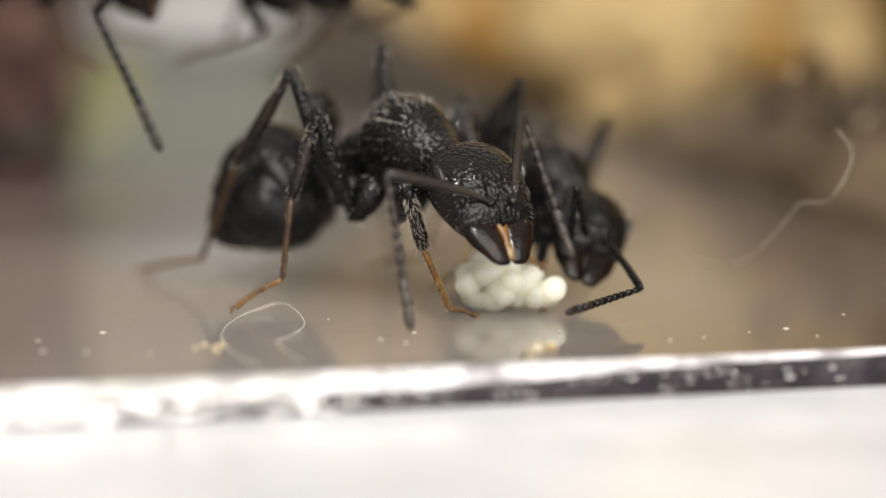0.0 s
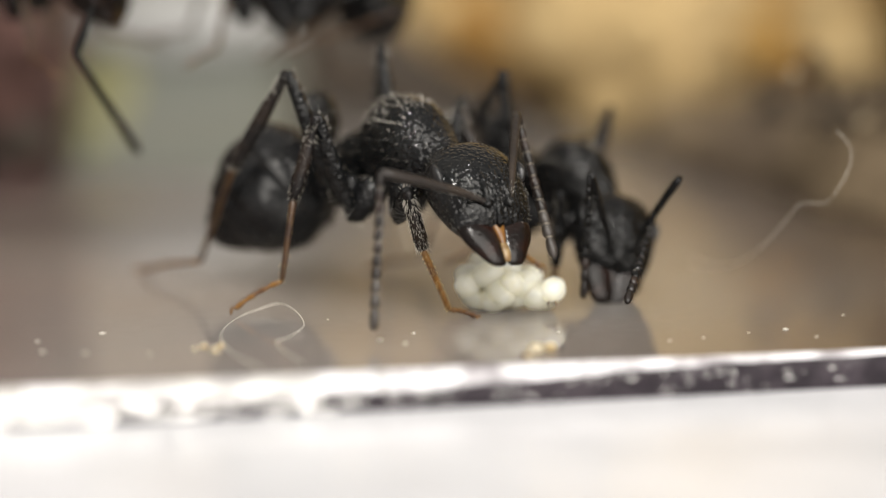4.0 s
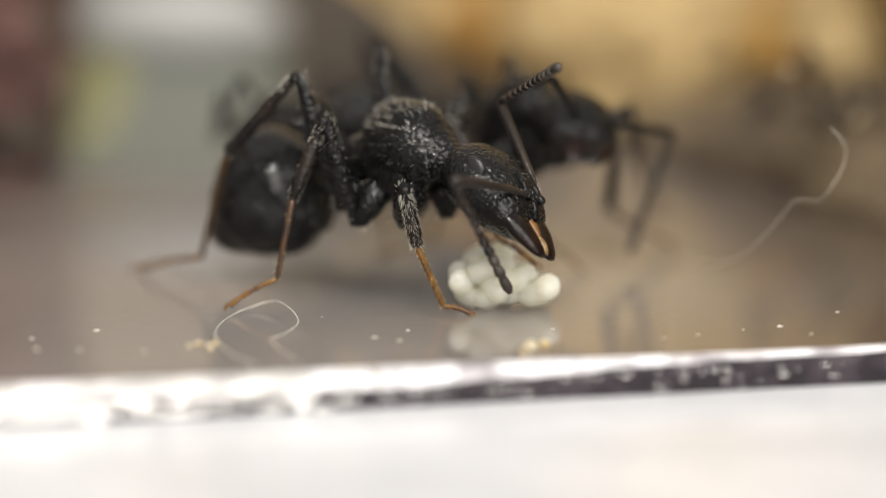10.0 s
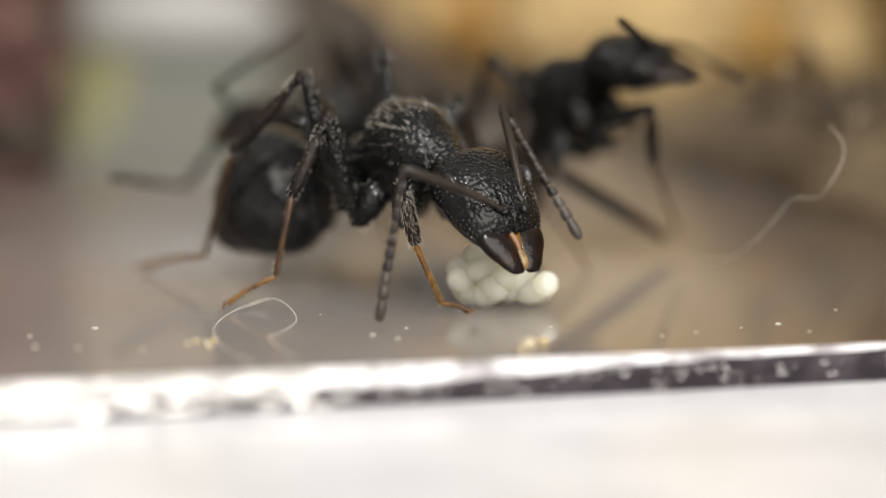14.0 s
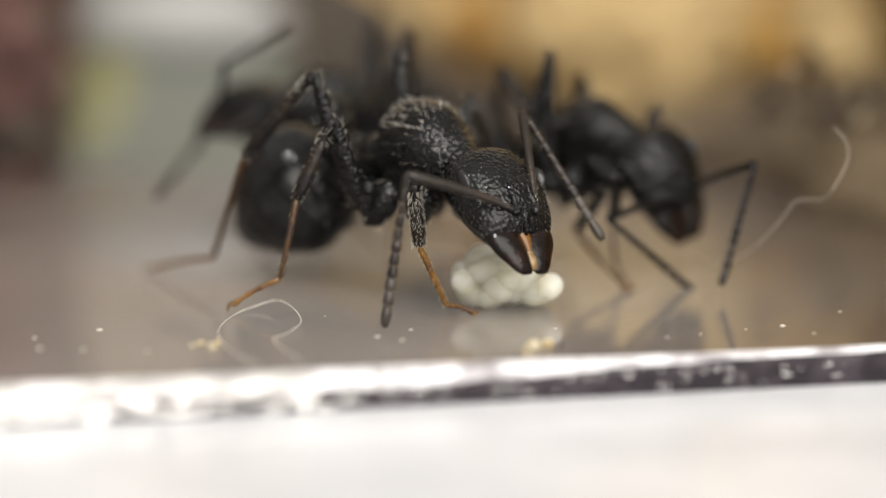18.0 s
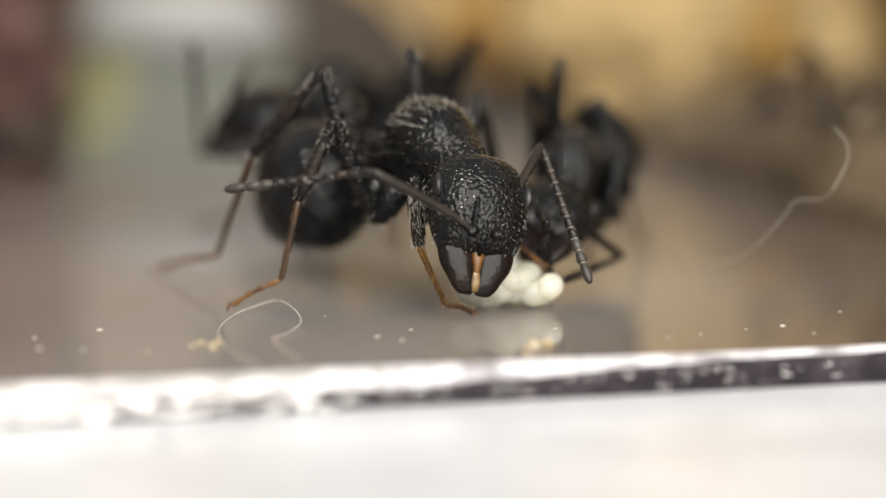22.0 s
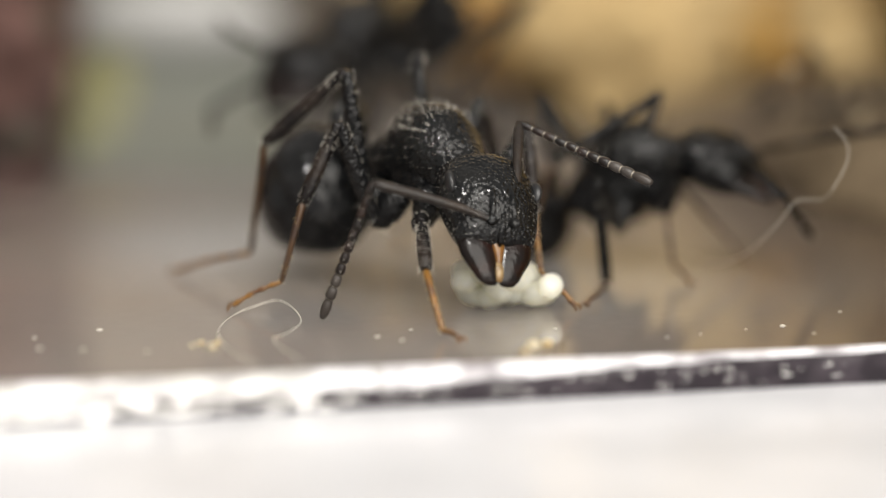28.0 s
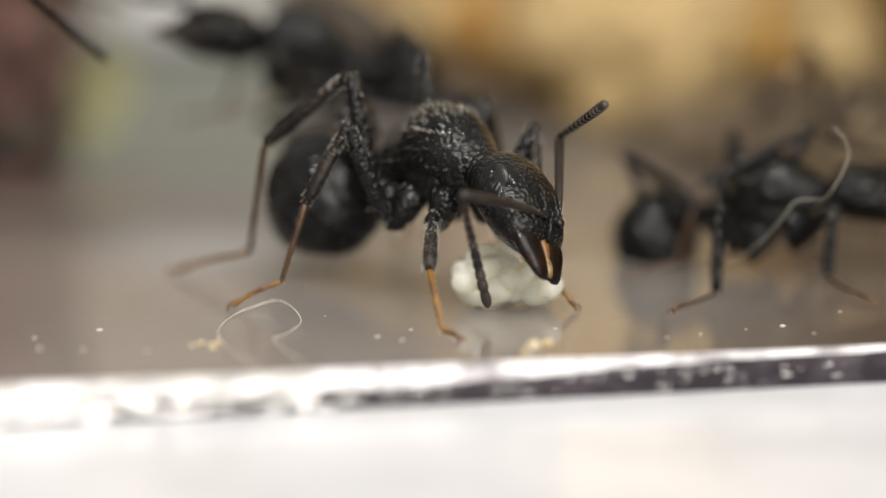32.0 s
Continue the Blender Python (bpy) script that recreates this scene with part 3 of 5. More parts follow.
lump("bark_piece", [(-14.5, 13, 1, 4, 2), (-13.5, 12, 3, 4, 4.6), (-9.3, 11.6, 3.2, 3.4, 5.4), (-6.6, 11.4, 2.8, 3.4, 5.2), (-5.7, 11.2, 2.2, 3.4, 4.8), (-5.3, 11.2, 1.0, 3.4, 3.4)], BARK,
     "dark reddish brown piece of bark standing on the plate", "bark", rough=(.5, .5), fine=(.2, 2))


def knobs(name, parent, spots, mats):
    """Lumps that stand out of a mass, each a part of it: grid x, y, size, kind."""
    skin = BVHTree.FromPolygons([v.co / MM for v in parent.data.vertices], [p.vertices for p in parent.data.polygons])
    for i, (px, py, size, kind) in enumerate(spots):
        eye = at(px, py, -20)
        hit = skin.ray_cast(eye, (at(px, py, 0) - eye).normalized())[0]
        if hit is None:
            continue
        bm = bmesh.new()
        bmesh.ops.create_icosphere(bm, subdivisions=4, radius=1)
        for v in bm.verts:
            v.co *= 1 + .4 * noise.noise(v.co * 1.4 + Vector((i * 2.3, 0, 0))) + .12 * noise.noise(v.co * 5)
            v.co = hit + Vector((v.co.x * size, v.co.y * size * .5 + size * .15, v.co.z * size * .75))
        part(name, bm, mats[kind], parent)


knobs("sponge_knob", bpy.data.objects["food_sponge"], ((905, 60, 1.0, 1), (985, 95, .8, 1), (820, 30, .8, 0), (1060, 40, 1.2, 0), (1130, 150, 1.0, 0), (1200, 60, 1.1, 0), (1290, 30, .9, 0), (1350, 120, .9, 0), (700, 40, .8, 0),
                                                     (640, 20, .9, 0), (1440, 60, 1.0, 1), (1540, 110, .9, 0), (1500, 20, .8, 0), (1240, 170, .8, 0), (760, 90, .8, 0), (1010, 160, .7, 0), (860, 120, .7, 0)), (CREAM, ORANGE))
knobs("bark_flake", bpy.data.objects["bark_piece"], ((20, 60, .5, 0), (60, 150, .35, 0), (30, 240, .4, 1), (70, 40, .3, 1), (10, 310, .4, 0), (65, 290, .3, 0)), (BARK, SOIL_SHADE))

RAMP = [(11.0, .02), (11.3, .2), (12.5, .55), (15, 1.25), (18, 2.1), (22, 3.0), (26, 3.5)]


def ramp_height(y):
    for (y0, z0), (y1, z1) in zip(RAMP, RAMP[1:]):
        if y0 <= y <= y1:
            return z0 + (z1 - z0) * (y - y0) / (y1 - y0)
    return RAMP[-1][1]


def ramp():
    """A wedge of milky plastic with softened sides."""
    bm = bmesh.new()
    rings = []
    for y, z in RAMP:
        rings.append([bm.verts.new(p) for p in ((-6.1, y, 0), (-6.0, y, z * .8), (-5.8, y, z), (-2.55, y, z), (-2.3, y, z * .8), (-2.15, y, 0))])
    for p, q in zip(rings, rings[1:]):
        for k in range(5):
            bm.faces.new((p[k], p[k + 1], q[k + 1], q[k]))
        bm.faces.new((p[5], p[0], q[0], q[5]))
    bm.faces.new(rings[0])
    bm.faces.new(rings[-1][::-1])
    bmesh.ops.recalc_face_normals(bm, faces=bm.faces)
    return tagged(part("plastic_wedge", bm, MILKY, smooth=False), "milky white plastic wedge sloping up from the plate", "plastic")


ramp()
bm = bmesh.new()      # the rounded rim of a dish behind the wedge
loft(bm, [(Vector((x, 14.8, 1.6)), Vector((0, .5 * w, 0)), Vector((0, 0, .62 * w))) for x, w in finer([(-5.8, .05), (-5.6, .45), (-5.0, .82), (-4.0, 1), (-3.1, .86), (-2.5, .5), (-2.25, .05)], 4)], 24)
tagged(part("plastic_tube", bm, RIM), "white rounded plastic rim of a dish, lying on the wedge", "plastic")
y = 12.0
while True:       # where the line of sight meets the wedge
    spot = at(172, 165, y)
    if spot.z <= ramp_height(spot.y) or y > 25:
        break
    y += .05
bm = bmesh.new()
bmesh.ops.create_icosphere(bm, subdivisions=3, radius=1)
for v in bm.verts:
    v.co = spot + Vector((v.co.x * .5, v.co.y * 2.0, v.co.z * .1 + v.co.y * .5)) * (1 + .3 * noise.noise(v.co * 2))
tagged(part("yellow_scrap", bm, YELLOW), "yellowish scrap lying on the plastic wedge", "scrap")



def fibre(name, points, r, label):
    bm = bmesh.new()
    pts = finer([tuple(p) for p in points], 6)
    tube(bm, pts, [r * (1 + .25 * noise.noise(Vector(p) * 3)) for p in pts], 6)
    return tagged(part(name, bm, FIBRE), label, "fibre")


fibre("fibre", [floor_at(532, 638, .02), floor_at(508, 622, .02), floor_at(484, 601, .03), floor_at(508, 590, .03), floor_at(532, 572, .05),
                floor_at(526, 553, .1), floor_at(505, 536, .14), floor_at(484, 532, .12), floor_at(455, 541, .06), floor_at(425, 552, .03), floor_at(396, 571, .02),
                floor_at(386, 592, .02), floor_at(402, 616, .02), floor_at(432, 634, .02), floor_at(458, 644, .02)], .0065, "thin pale fibre curled in a loop on the plate")
fibre("fibre", [at(1090, 345, 8.5), at(1140, 400, 6.8), at(1185, 440, 5.2), at(1235, 462, 3.2), at(1290, 463, 1.8), at(1340, 434, 1.2), at(1385, 385, .9), at(1412, 355, .8),
                at(1455, 353, .7), at(1478, 328, .6), at(1500, 285, .6), at(1498, 252, .6), at(1475, 225, .6)], .0036, "long pale fibre that rises from the plate")


def crumb(name, p, size, mat, label, category, seed, flat=.7):
    bm = bmesh.new()
    bmesh.ops.create_icosphere(bm, subdivisions=2, radius=1)
    for v in bm.verts:
        v.co *= 1 + .45 * noise.noise(v.co * 1.3 + Vector((seed * 3.1, 0, 0)))
        v.co = Vector((v.co.x * size, v.co.y * size * .8, v.co.z * size * flat))
    ob = part(name, bm, mat)
    ob.location = Vector(p) * MM
    ob.rotation_euler = (0, 0, seed * 1.7)
    return tagged(ob, label, category)


rs = random.Random(11)
for px, py, size in ((61, 598, .035), (176, 584, .05), (146, 619, .035), (70, 617, .04), (668, 596, .05), (712, 602, .045), (727, 584, .04), (983, 582, .035), (1487, 552, .03),
                     (1180, 597, .03), (1240, 592, .025), (260, 622, .03), (575, 560, .02), (1320, 583, .025), (1385, 577, .06), (1440, 590, .03)):
    crumb("dust_speck", floor_at(px, py, size * .2), size * .8, FIBRE, "pale dust speck on the plate", "dust", px * .37, .3)
for px, py, size in ((945, 612, .11), (968, 608, .085), (930, 622, .06), (355, 607, .06), (375, 613, .07), (340, 612, .04), (386, 605, .05)):
    crumb("food_crumb", floor_at(px, py, size * .5), size, PALE, "small yellowish crumb on the plate", "crumb", px * .21, .6)
for i in range(34):       # crumbs that cling to the sponge
    px, py = 1440 + rs.gauss(0, 55), 175 + rs.gauss(0, 32)
    crumb("soil_crumb", at(px, py, 6.8 + rs.random() * 1.2), rs.uniform(.06, .16), SOIL_SHADE, "dark soil crumb clinging to the sponge", "crumb", i * 1.3, 1)
for px, py, size in ((1401, 124, .06), (1520, 212, .045), (1530, 205, .035)):
    crumb("pale_grain", at(px, py, 5.2), size, PALE, "pale grain clinging to the sponge", "grain", px * .11, 1)


def egg_pile():
    """Eggs stuck together in a clump, each a part on one shared mesh."""
    bm = bmesh.new()
    along_x(bm, [(-.215, .02, .02, 0), (-.2, .07, .07, 0), (-.14, .128, .128, 0), (0, .162, .162, 0), (.14, .128, .128, 0), (.2, .07, .07, 0), (.215, .02, .02, 0)], 18)
    me = mesh_of(bm, "egg", EGG)
    base = floor_at(900, 541)
    pile = new("egg_clump")
    pile.location = base * MM
    tagged(pile, "clump of glossy cream ant eggs on the plate", "eggs")
    spots = ((828, 484, .30, 20), (868, 472, .45, 80), (905, 478, .5, 40), (836, 519, .22, 150), (872, 524, .10, 10), (868, 498, .15, 100), (912, 516, .2, 60),
             (932, 486, .35, 120), (948, 520, .12, 170), (974, 507, .05, 75), (900, 498, .0, 95), (850, 455, .55, 30), (890, 448, .65, 140), (932, 512, .4, 20), (845, 500, .5, 60), (822, 500, .1, 70), (850, 535, .3, 45), (895, 532, .35, 15), (858, 480, .05, 10), (888, 470, .2, 160), (918, 498, .1, 30), (960, 525, .3, 110), (880, 512, .0, 130))
    for px, py, d, turn in spots:
        e = new("egg", me)
        e.parent = pile
        p = at(px, py, d)
        p.z = max(p.z, .17)
        e.matrix_basis = mm(Matrix.Translation(p - base) @ pose(0, 0, 0, 0, 25 * math.sin(turn), turn))


egg_pile()


def chips():
    """Bright chips along the plate's worn edge."""
    rnd = random.Random(5)
    base = []
    for i in range(4):
        bm = bmesh.new()
        bmesh.ops.create_icosphere(bm, subdivisions=1, radius=1)
        for v in bm.verts:
            v.co *= rnd.uniform(.55, 1.2)
        base.append(mesh_of(bm, "chip", CHIP, smooth=False))
    floor = bpy.data.objects["floor"]
    for i in range(300):
        dense = i >= 220
        s = -.5 + 7.5 * rnd.random() ** 1.7 if dense else rnd.uniform(-1, 12.5) if rnd.random() < .5 else rnd.uniform(-.5, 5)
        low = dense or rnd.random() < .45
        z = rnd.uniform(-.42, -.24) if low else rnd.uniform(-.22, -.03)
        n = -.005 if low else max(0, (z + .2)) * .8
        size = rnd.uniform(.01, .03) * (1.3 * max(0, 1 - s / 6) + (1 if s < 4 else .65))
        ob = new("chip", rnd.choice(base))
        ob.parent = floor
        along = EDGE_DIR + Vector((0, rnd.uniform(-.1, .1), rnd.uniform(-.12, .12)))
        ob.matrix_basis = mm(frame_of(edge_point(s, n, z), along, Vector((0, rnd.uniform(-1, .2), 1)))) @ Matrix.Diagonal((size * rnd.uniform(1.5, 6), size * .6, size * .4, 1))


chips()


def flakes():
    """Thin bright flakes on the plate's edge, tilted towards the lamp."""
    rnd = random.Random(21)
    bm = bmesh.new()
    top = [bm.verts.new((math.cos(a), math.sin(a) * .8, .12)) for a in (0, 1.1, 2.0, 3.2, 4.1, 5.3)]
    low = [bm.verts.new((v.co.x * 1.05, v.co.y * 1.05, -.12)) for v in top]
    bm.faces.new(top)
    bm.faces.new(low[::-1])
    for k in range(6):
        bm.faces.new((top[k], low[k], low[(k + 1) % 6], top[(k + 1) % 6]))
    me = mesh_of(bm, "flake", CHIP, smooth=False)
    floor = bpy.data.objects["floor"]
    for i in range(70):
        s = rnd.uniform(-.2, 4.4) if i < 24 else rnd.uniform(7.0, 9.3) if i < 56 else rnd.uniform(4.4, 12)
        n = Vector((.232, -.765, .597)) + Vector((rnd.uniform(-.12, .12), rnd.uniform(-.12, .12), rnd.uniform(-.12, .12)))
        size = rnd.uniform(.025, .06) if i < 24 else rnd.uniform(.006, .014)
        ob = new("chip", me)
        ob.parent = floor
        z = rnd.uniform(-.4, -.08) if i < 24 else rnd.uniform(-.24, -.12)
        m = frame_of(edge_point(s, -.02 + max(0, z + .2) * .8, z), n.orthogonal(), n)
        ob.matrix_basis = mm(m) @ Matrix.Diagonal((size * (1 if i < 24 else 2.2), size, size, 1))


flakes()

# ---- the ants' own paths ----
# body: seconds, grid x, grid y, depth, yaw, pitch, roll
MAIN_BODY = [(0, 703, 257, 0.5, -45, 2, 0), (3, 703, 257, 0.5, -45, 2, 0), (6, 702, 258, 0.5, -45, 2, 0), (7, 705, 262, 0.5, -45, 2, 0), (8, 716, 268, 0.5, -43, 2, 0), (9, 716, 272, 0.5, -42, 2, 0),
             (10, 716, 270, 0.5, -42, 2, 0), (13, 720, 272, 0.5, -43, 2, 0), (14.5, 722, 275, 0.5, -43, 2, 0), (17, 739, 270, 0.5, -44, 2, 0), (20, 739, 270, 0.5, -45, 2, 0), (21, 746, 270, 0.5, -46, 2, 0),
             (22, 751, 268, 0.5, -49, 2, 0), (23, 756, 272, 0.5, -49, 2, 0), (24, 764, 280, 0.5, -45, 2, 0), (25, 760, 275, 0.5, -47, 2, 0), (28, 754, 275, 0.5, -48, 2, 0), (31, 754, 275, 0.5, -47, 2, 0),
             (31.5, 762, 277, 0.5, -48, 2, 0), (32, 777, 278, 0.5, -45, 2, 0)]
MAIN_GASTER = [(0, 39), (7, 38), (9, 26), (14, 24), (17, 18), (22, 8), (24, 4), (28, 2), (32, 0)]
MAIN_TIP = [(0, 899, 465), (1, 894, 467), (3, 894, 466), (5.5, 890, 466), (6.5, 893, 470), (7, 888, 479), (7.5, 880, 490), (8, 909, 489), (8.5, 940, 472), (9, 969, 458), (9.5, 975, 452),
            (10, 970, 459), (11, 970, 467), (12, 941, 477), (13, 938, 486), (14.5, 938, 488), (17, 945, 487), (19, 940, 487), (20, 930, 490), (20.5, 890, 505), (21, 850, 515), (21.5, 833, 522),
            (22, 836, 525), (22.5, 834, 534), (23, 850, 535), (23.5, 878, 522), (24, 903, 524), (24.5, 906, 520), (25, 896, 515), (25.5, 890, 512), (27.5, 872, 508), (28, 880, 508), (30, 880, 505), (31, 886, 508),
            (31.5, 925, 508), (32, 968, 500)]
# feelers: seconds, elbow x, y, tip x, y
MAIN_RIGHT = [(0, 679, 303, 722, 585), (1, 677, 305, 769, 570), (1.5, 678, 303, 720, 580), (2, 674, 300, 666, 585), (3, 674, 302, 679, 584), (5.5, 662, 299, 617, 572), (6, 665, 302, 632, 579),
              (7, 671, 300, 668, 577), (7.5, 680, 280, 560, 420), (8, 704, 247, 454, 205), (8.5, 740, 300, 640, 520), (9, 779, 348, 804, 568), (9.5, 800, 330, 885, 510), (10, 805, 319, 910, 519),
              (10.5, 775, 325, 800, 540), (11, 750, 332, 745, 512), (12, 716, 317, 678, 597), (13, 718, 303, 665, 578), (14, 723, 303, 678, 573), (17, 720, 310, 655, 555), (18, 720, 310, 680, 580)]
MAIN_RIGHT += [(19, 715, 310, 590, 560), (19.5, 718, 303, 530, 440), (20, 720, 297, 445, 350), (20.5, 705, 270, 480, 150), (21, 690, 255, 470, 140), (21.5, 675, 280, 400, 260), (22, 660, 305, 395, 335),
               (22.5, 670, 308, 430, 520), (23, 680, 310, 568, 560), (23.5, 705, 290, 600, 500), (24, 735, 275, 620, 480), (24.5, 728, 295, 676, 585), (25, 720, 310, 618, 560), (25.5, 710, 315, 636, 590),
               (27.5, 670, 322, 490, 545), (28, 660, 325, 568, 565), (28.5, 668, 328, 640, 560), (29, 680, 330, 715, 560), (30, 665, 330, 770, 590), (31, 715, 280, 765, 540), (32, 815, 345, 865, 545)]
MAIN_LEFT = [(0, 919, 190, 1012, 465), (1, 916, 190, 1012, 405), (2, 926, 195, 956, 535), (3, 922, 195, 982, 465), (5.5, 893, 179, 962, 449), (6, 890, 179, 983, 534), (7, 865, 172, 970, 432),
             (7.5, 860, 175, 930, 250), (8, 857, 177, 839, -23), (8.5, 860, 180, 872, 20), (9, 874, 173, 804, -22), (9.5, 890, 172, 965, 290), (10, 890, 177, 990, 124), (11, 850, 172, 1020, 272),
             (12, 851, 182, 1041, 327), (13, 883, 183, 1033, 418), (14, 898, 188, 1036, 428), (17, 920, 190, 1075, 400), (18, 925, 190, 1070, 430)]
MAIN_LEFT += [(19, 955, 205, 1055, 470), (20, 930, 195, 1095, 430), (21, 945, 240, 990, 525), (22, 960, 255, 1042, 500), (22.5, 968, 268, 1004, 508), (23, 980, 280, 1078, 505), (23.5, 950, 240, 1165, 240),
              (24, 940, 210, 1035, 70), (24.5, 935, 215, 1150, 250), (25, 930, 225, 1118, 415), (25.5, 935, 230, 1030, 520), (27.5, 940, 225, 1055, 515), (28, 920, 215, 1150, 325), (29, 965, 245, 1095, 425),
              (30, 970, 262, 1053, 470), (31, 978, 265, 1070, 390), (31.5, 985, 255, 1150, 300), (32, 993, 240, 1065, 190)]
# legs of the large ant: knee at the start, then seconds, ankle, heel and toe (grid x, y, depth)
MAIN_LEGS = {
    ("mid", -1): ((556, 198, -.15), [(0, 509, 347, -.1, 493, 491, 0, 404, 548, .02), (9, 522, 350, -.1, 498, 491, 0, 404, 548, .02), (20, 527, 350, -.1, 500, 493, 0, 404, 548, .02),
                                     (28, 538, 350, -.1, 506, 495, 0, 404, 548, .02), (32, 542, 355, -.1, 506, 495, 0, 404, 548, .02)]),
    ("hind", -1): ((509, 120, .3), [(0, 412, 290, .8, 350, 455, 1.8, 240, 476, 3.0), (6, 405, 295, .8, 350, 458, 1.8, 236, 476, 3.0), (9, 405, 270, .85, 355, 455, 1.8, 240, 478, 2.9), (17, 425, 290, .85, 368, 458, 1.8, 262, 478, 2.9),
                                    (22, 440, 290, .85, 375, 455, 1.8, 275, 478, 2.9), (23, 445, 290, .85, 378, 455, 1.8, 280, 480, 2.9), (24, 465, 270, .85, 410, 455, 1.8, 300, 484, 2.6), (32, 465, 275, .85, 412, 455, 1.8, 302, 482, 2.6)]),
    ("front", -1): ((716, 332, -.75), [(0, 744, 437, -.5, 790, 543, -.15, 842, 560, -.25), (24.4, 742, 440, -.5, 786, 540, -.15, 840, 558, -.25), (24.6, 735, 425, -.9, 780, 550, -.9, 830, 560, -1.2),
                                       (24.9, 726, 405, -1.0, 762, 575, -1.6, 818, 605, -2.05), (32, 745, 410, -1.0, 766, 575, -1.6, 818, 605, -2.05)]),
    ("front", 1): ((805, 188, 1.1), [(0, 862, 330, .9, 882, 425, .5, 955, 472, .2), (9.45, 870, 330, .9, 890, 425, .5, 958, 474, .2), (22.2, 880, 340, .7, 905, 430, .5, 968, 478, .2), (22.45, 915, 370, .5, 950, 440, .4, 1010, 470, .2), (22.7, 938, 378, .35, 962, 490, .15, 1022, 549, .0),
                                     (32, 945, 378, .35, 964, 490, .15, 1022, 549, .0)]),
    ("mid", 1): ((815, 165, 1.9), [(0, 850, 320, 2.4, 862, 420, 2.5, 900, 480, 2.75), (24, 880, 320, 2.4, 885, 420, 2.5, 910, 480, 2.75), (32, 885, 320, 2.4, 885, 420, 2.5, 910, 480, 2.75)]),
    ("hind", 1): ((668, 78, 1.3), [(0, 662, 250, 3.6, 680, 400, 4.0, 690, 450, 4.45), (20, 700, 250, 3.6, 700, 400, 4.0, 700, 450, 4.45), (24, 745, 250, 3.6, 715, 400, 4.0, 705, 450, 4.45), (32, 745, 250, 3.6, 715, 400, 4.0, 705, 450, 4.45)]),
}
# other ants: seconds, neck x, y, depth, waist end x, y, depth, jaw tip x, y, gaster tip x, y
SECOND_BODY = [(0, 1032, 352, 1.7, 905, 300, 2.7, 1016, 497, 840, 330), (1, 1045, 335, 1.7, 915, 290, 2.7, 1030, 502, 840, 330), (2, 1062, 335, 1.7, 930, 290, 2.7, 1005, 547, 840, 330), (3, 1075, 350, 1.7, 940, 295, 2.7, 1018, 532, 850, 330),
               (5.5, 1082, 352, 1.3, 950, 300, 2.0, 1125, 552, 860, 330), (6, 1072, 365, 1.3, 945, 310, 2.0, 1112, 557, 850, 340), (6.5, 1078, 350, 1.3, 945, 300, 2.0, 1125, 520, 850, 340), (7, 1118, 290, 2.0, 950, 285, 2.7, 1218, 440, 850, 330),
               (7.5, 1090, 265, 3.0, 925, 290, 3.8, 1190, 390, 840, 330), (8, 1070, 255, 3.0, 915, 300, 3.8, 1222, 372, 830, 340), (9, 1060, 215, 3.0, 900, 260, 3.8, 1215, 325, 820, 300), (9.5, 1020, 195, 3.0, 880, 230, 3.8, 1080, 310, 800, 280), (10, 1010, 190, 3.0, 880, 220, 3.8, 1037, 294, 800, 260),
               (11, 1020, 175, 3.0, 885, 215, 3.8, 1077, 270, 800, 260), (11.5, 1035, 165, 3.0, 900, 220, 3.8, 1120, 280, 810, 270), (12, 1070, 165, 3.0, 930, 240, 3.8, 1205, 302, 840, 300), (12.5, 1060, 135, 3.0, 960, 260, 3.8, 1215, 230, 870, 320)]
SECOND_BODY += [(13, 1050, 118, 3.0, 965, 250, 3.8, 1218, 158, 880, 320), (14, 1055, 108, 3.0, 965, 250, 3.8, 1236, 148, 880, 320), (14.5, 1055, 105, 3.0, 965, 250, 3.8, 1248, 135, 880, 320), (16.5, 1030, 120, 3.0, 900, 190, 3.8, 1092, 228, 820, 260),
                (17, 1075, 160, 2.6, 930, 220, 3.5, 1187, 292, 840, 280), (17.5, 1100, 190, 2.4, 950, 240, 3.3, 1165, 345, 850, 300), (18, 1130, 235, 2.4, 960, 270, 3.3, 1222, 435, 860, 330), (18.5, 1120, 245, 2.4, 960, 270, 3.4, 1200, 440, 860, 330), (19, 1105, 258, 2.3, 990, 270, 3.7, 1126, 482, 900, 330),
                (20, 1045, 275, 2.2, 1000, 260, 3.7, 995, 467, 960, 320), (21, 1005, 325, 1.9, 1020, 260, 3.4, 950, 470, 1020, 320), (22, 992, 345, 1.8, 1040, 275, 3.2, 945, 467, 1075, 270), (23, 1012, 332, 1.9, 1010, 265, 3.4, 975, 482, 1020, 270),
                (23.5, 1035, 330, 2.0, 985, 280, 3.2, 1050, 515, 940, 310), (24, 1052, 335, 2.0, 960, 290, 3.0, 1092, 537, 870, 330), (25, 1092, 358, 2.0, 960, 300, 2.8, 1150, 533, 860, 340), (25.5, 1105, 345, 2.1, 960, 295, 2.8, 1172, 527, 860, 340)]
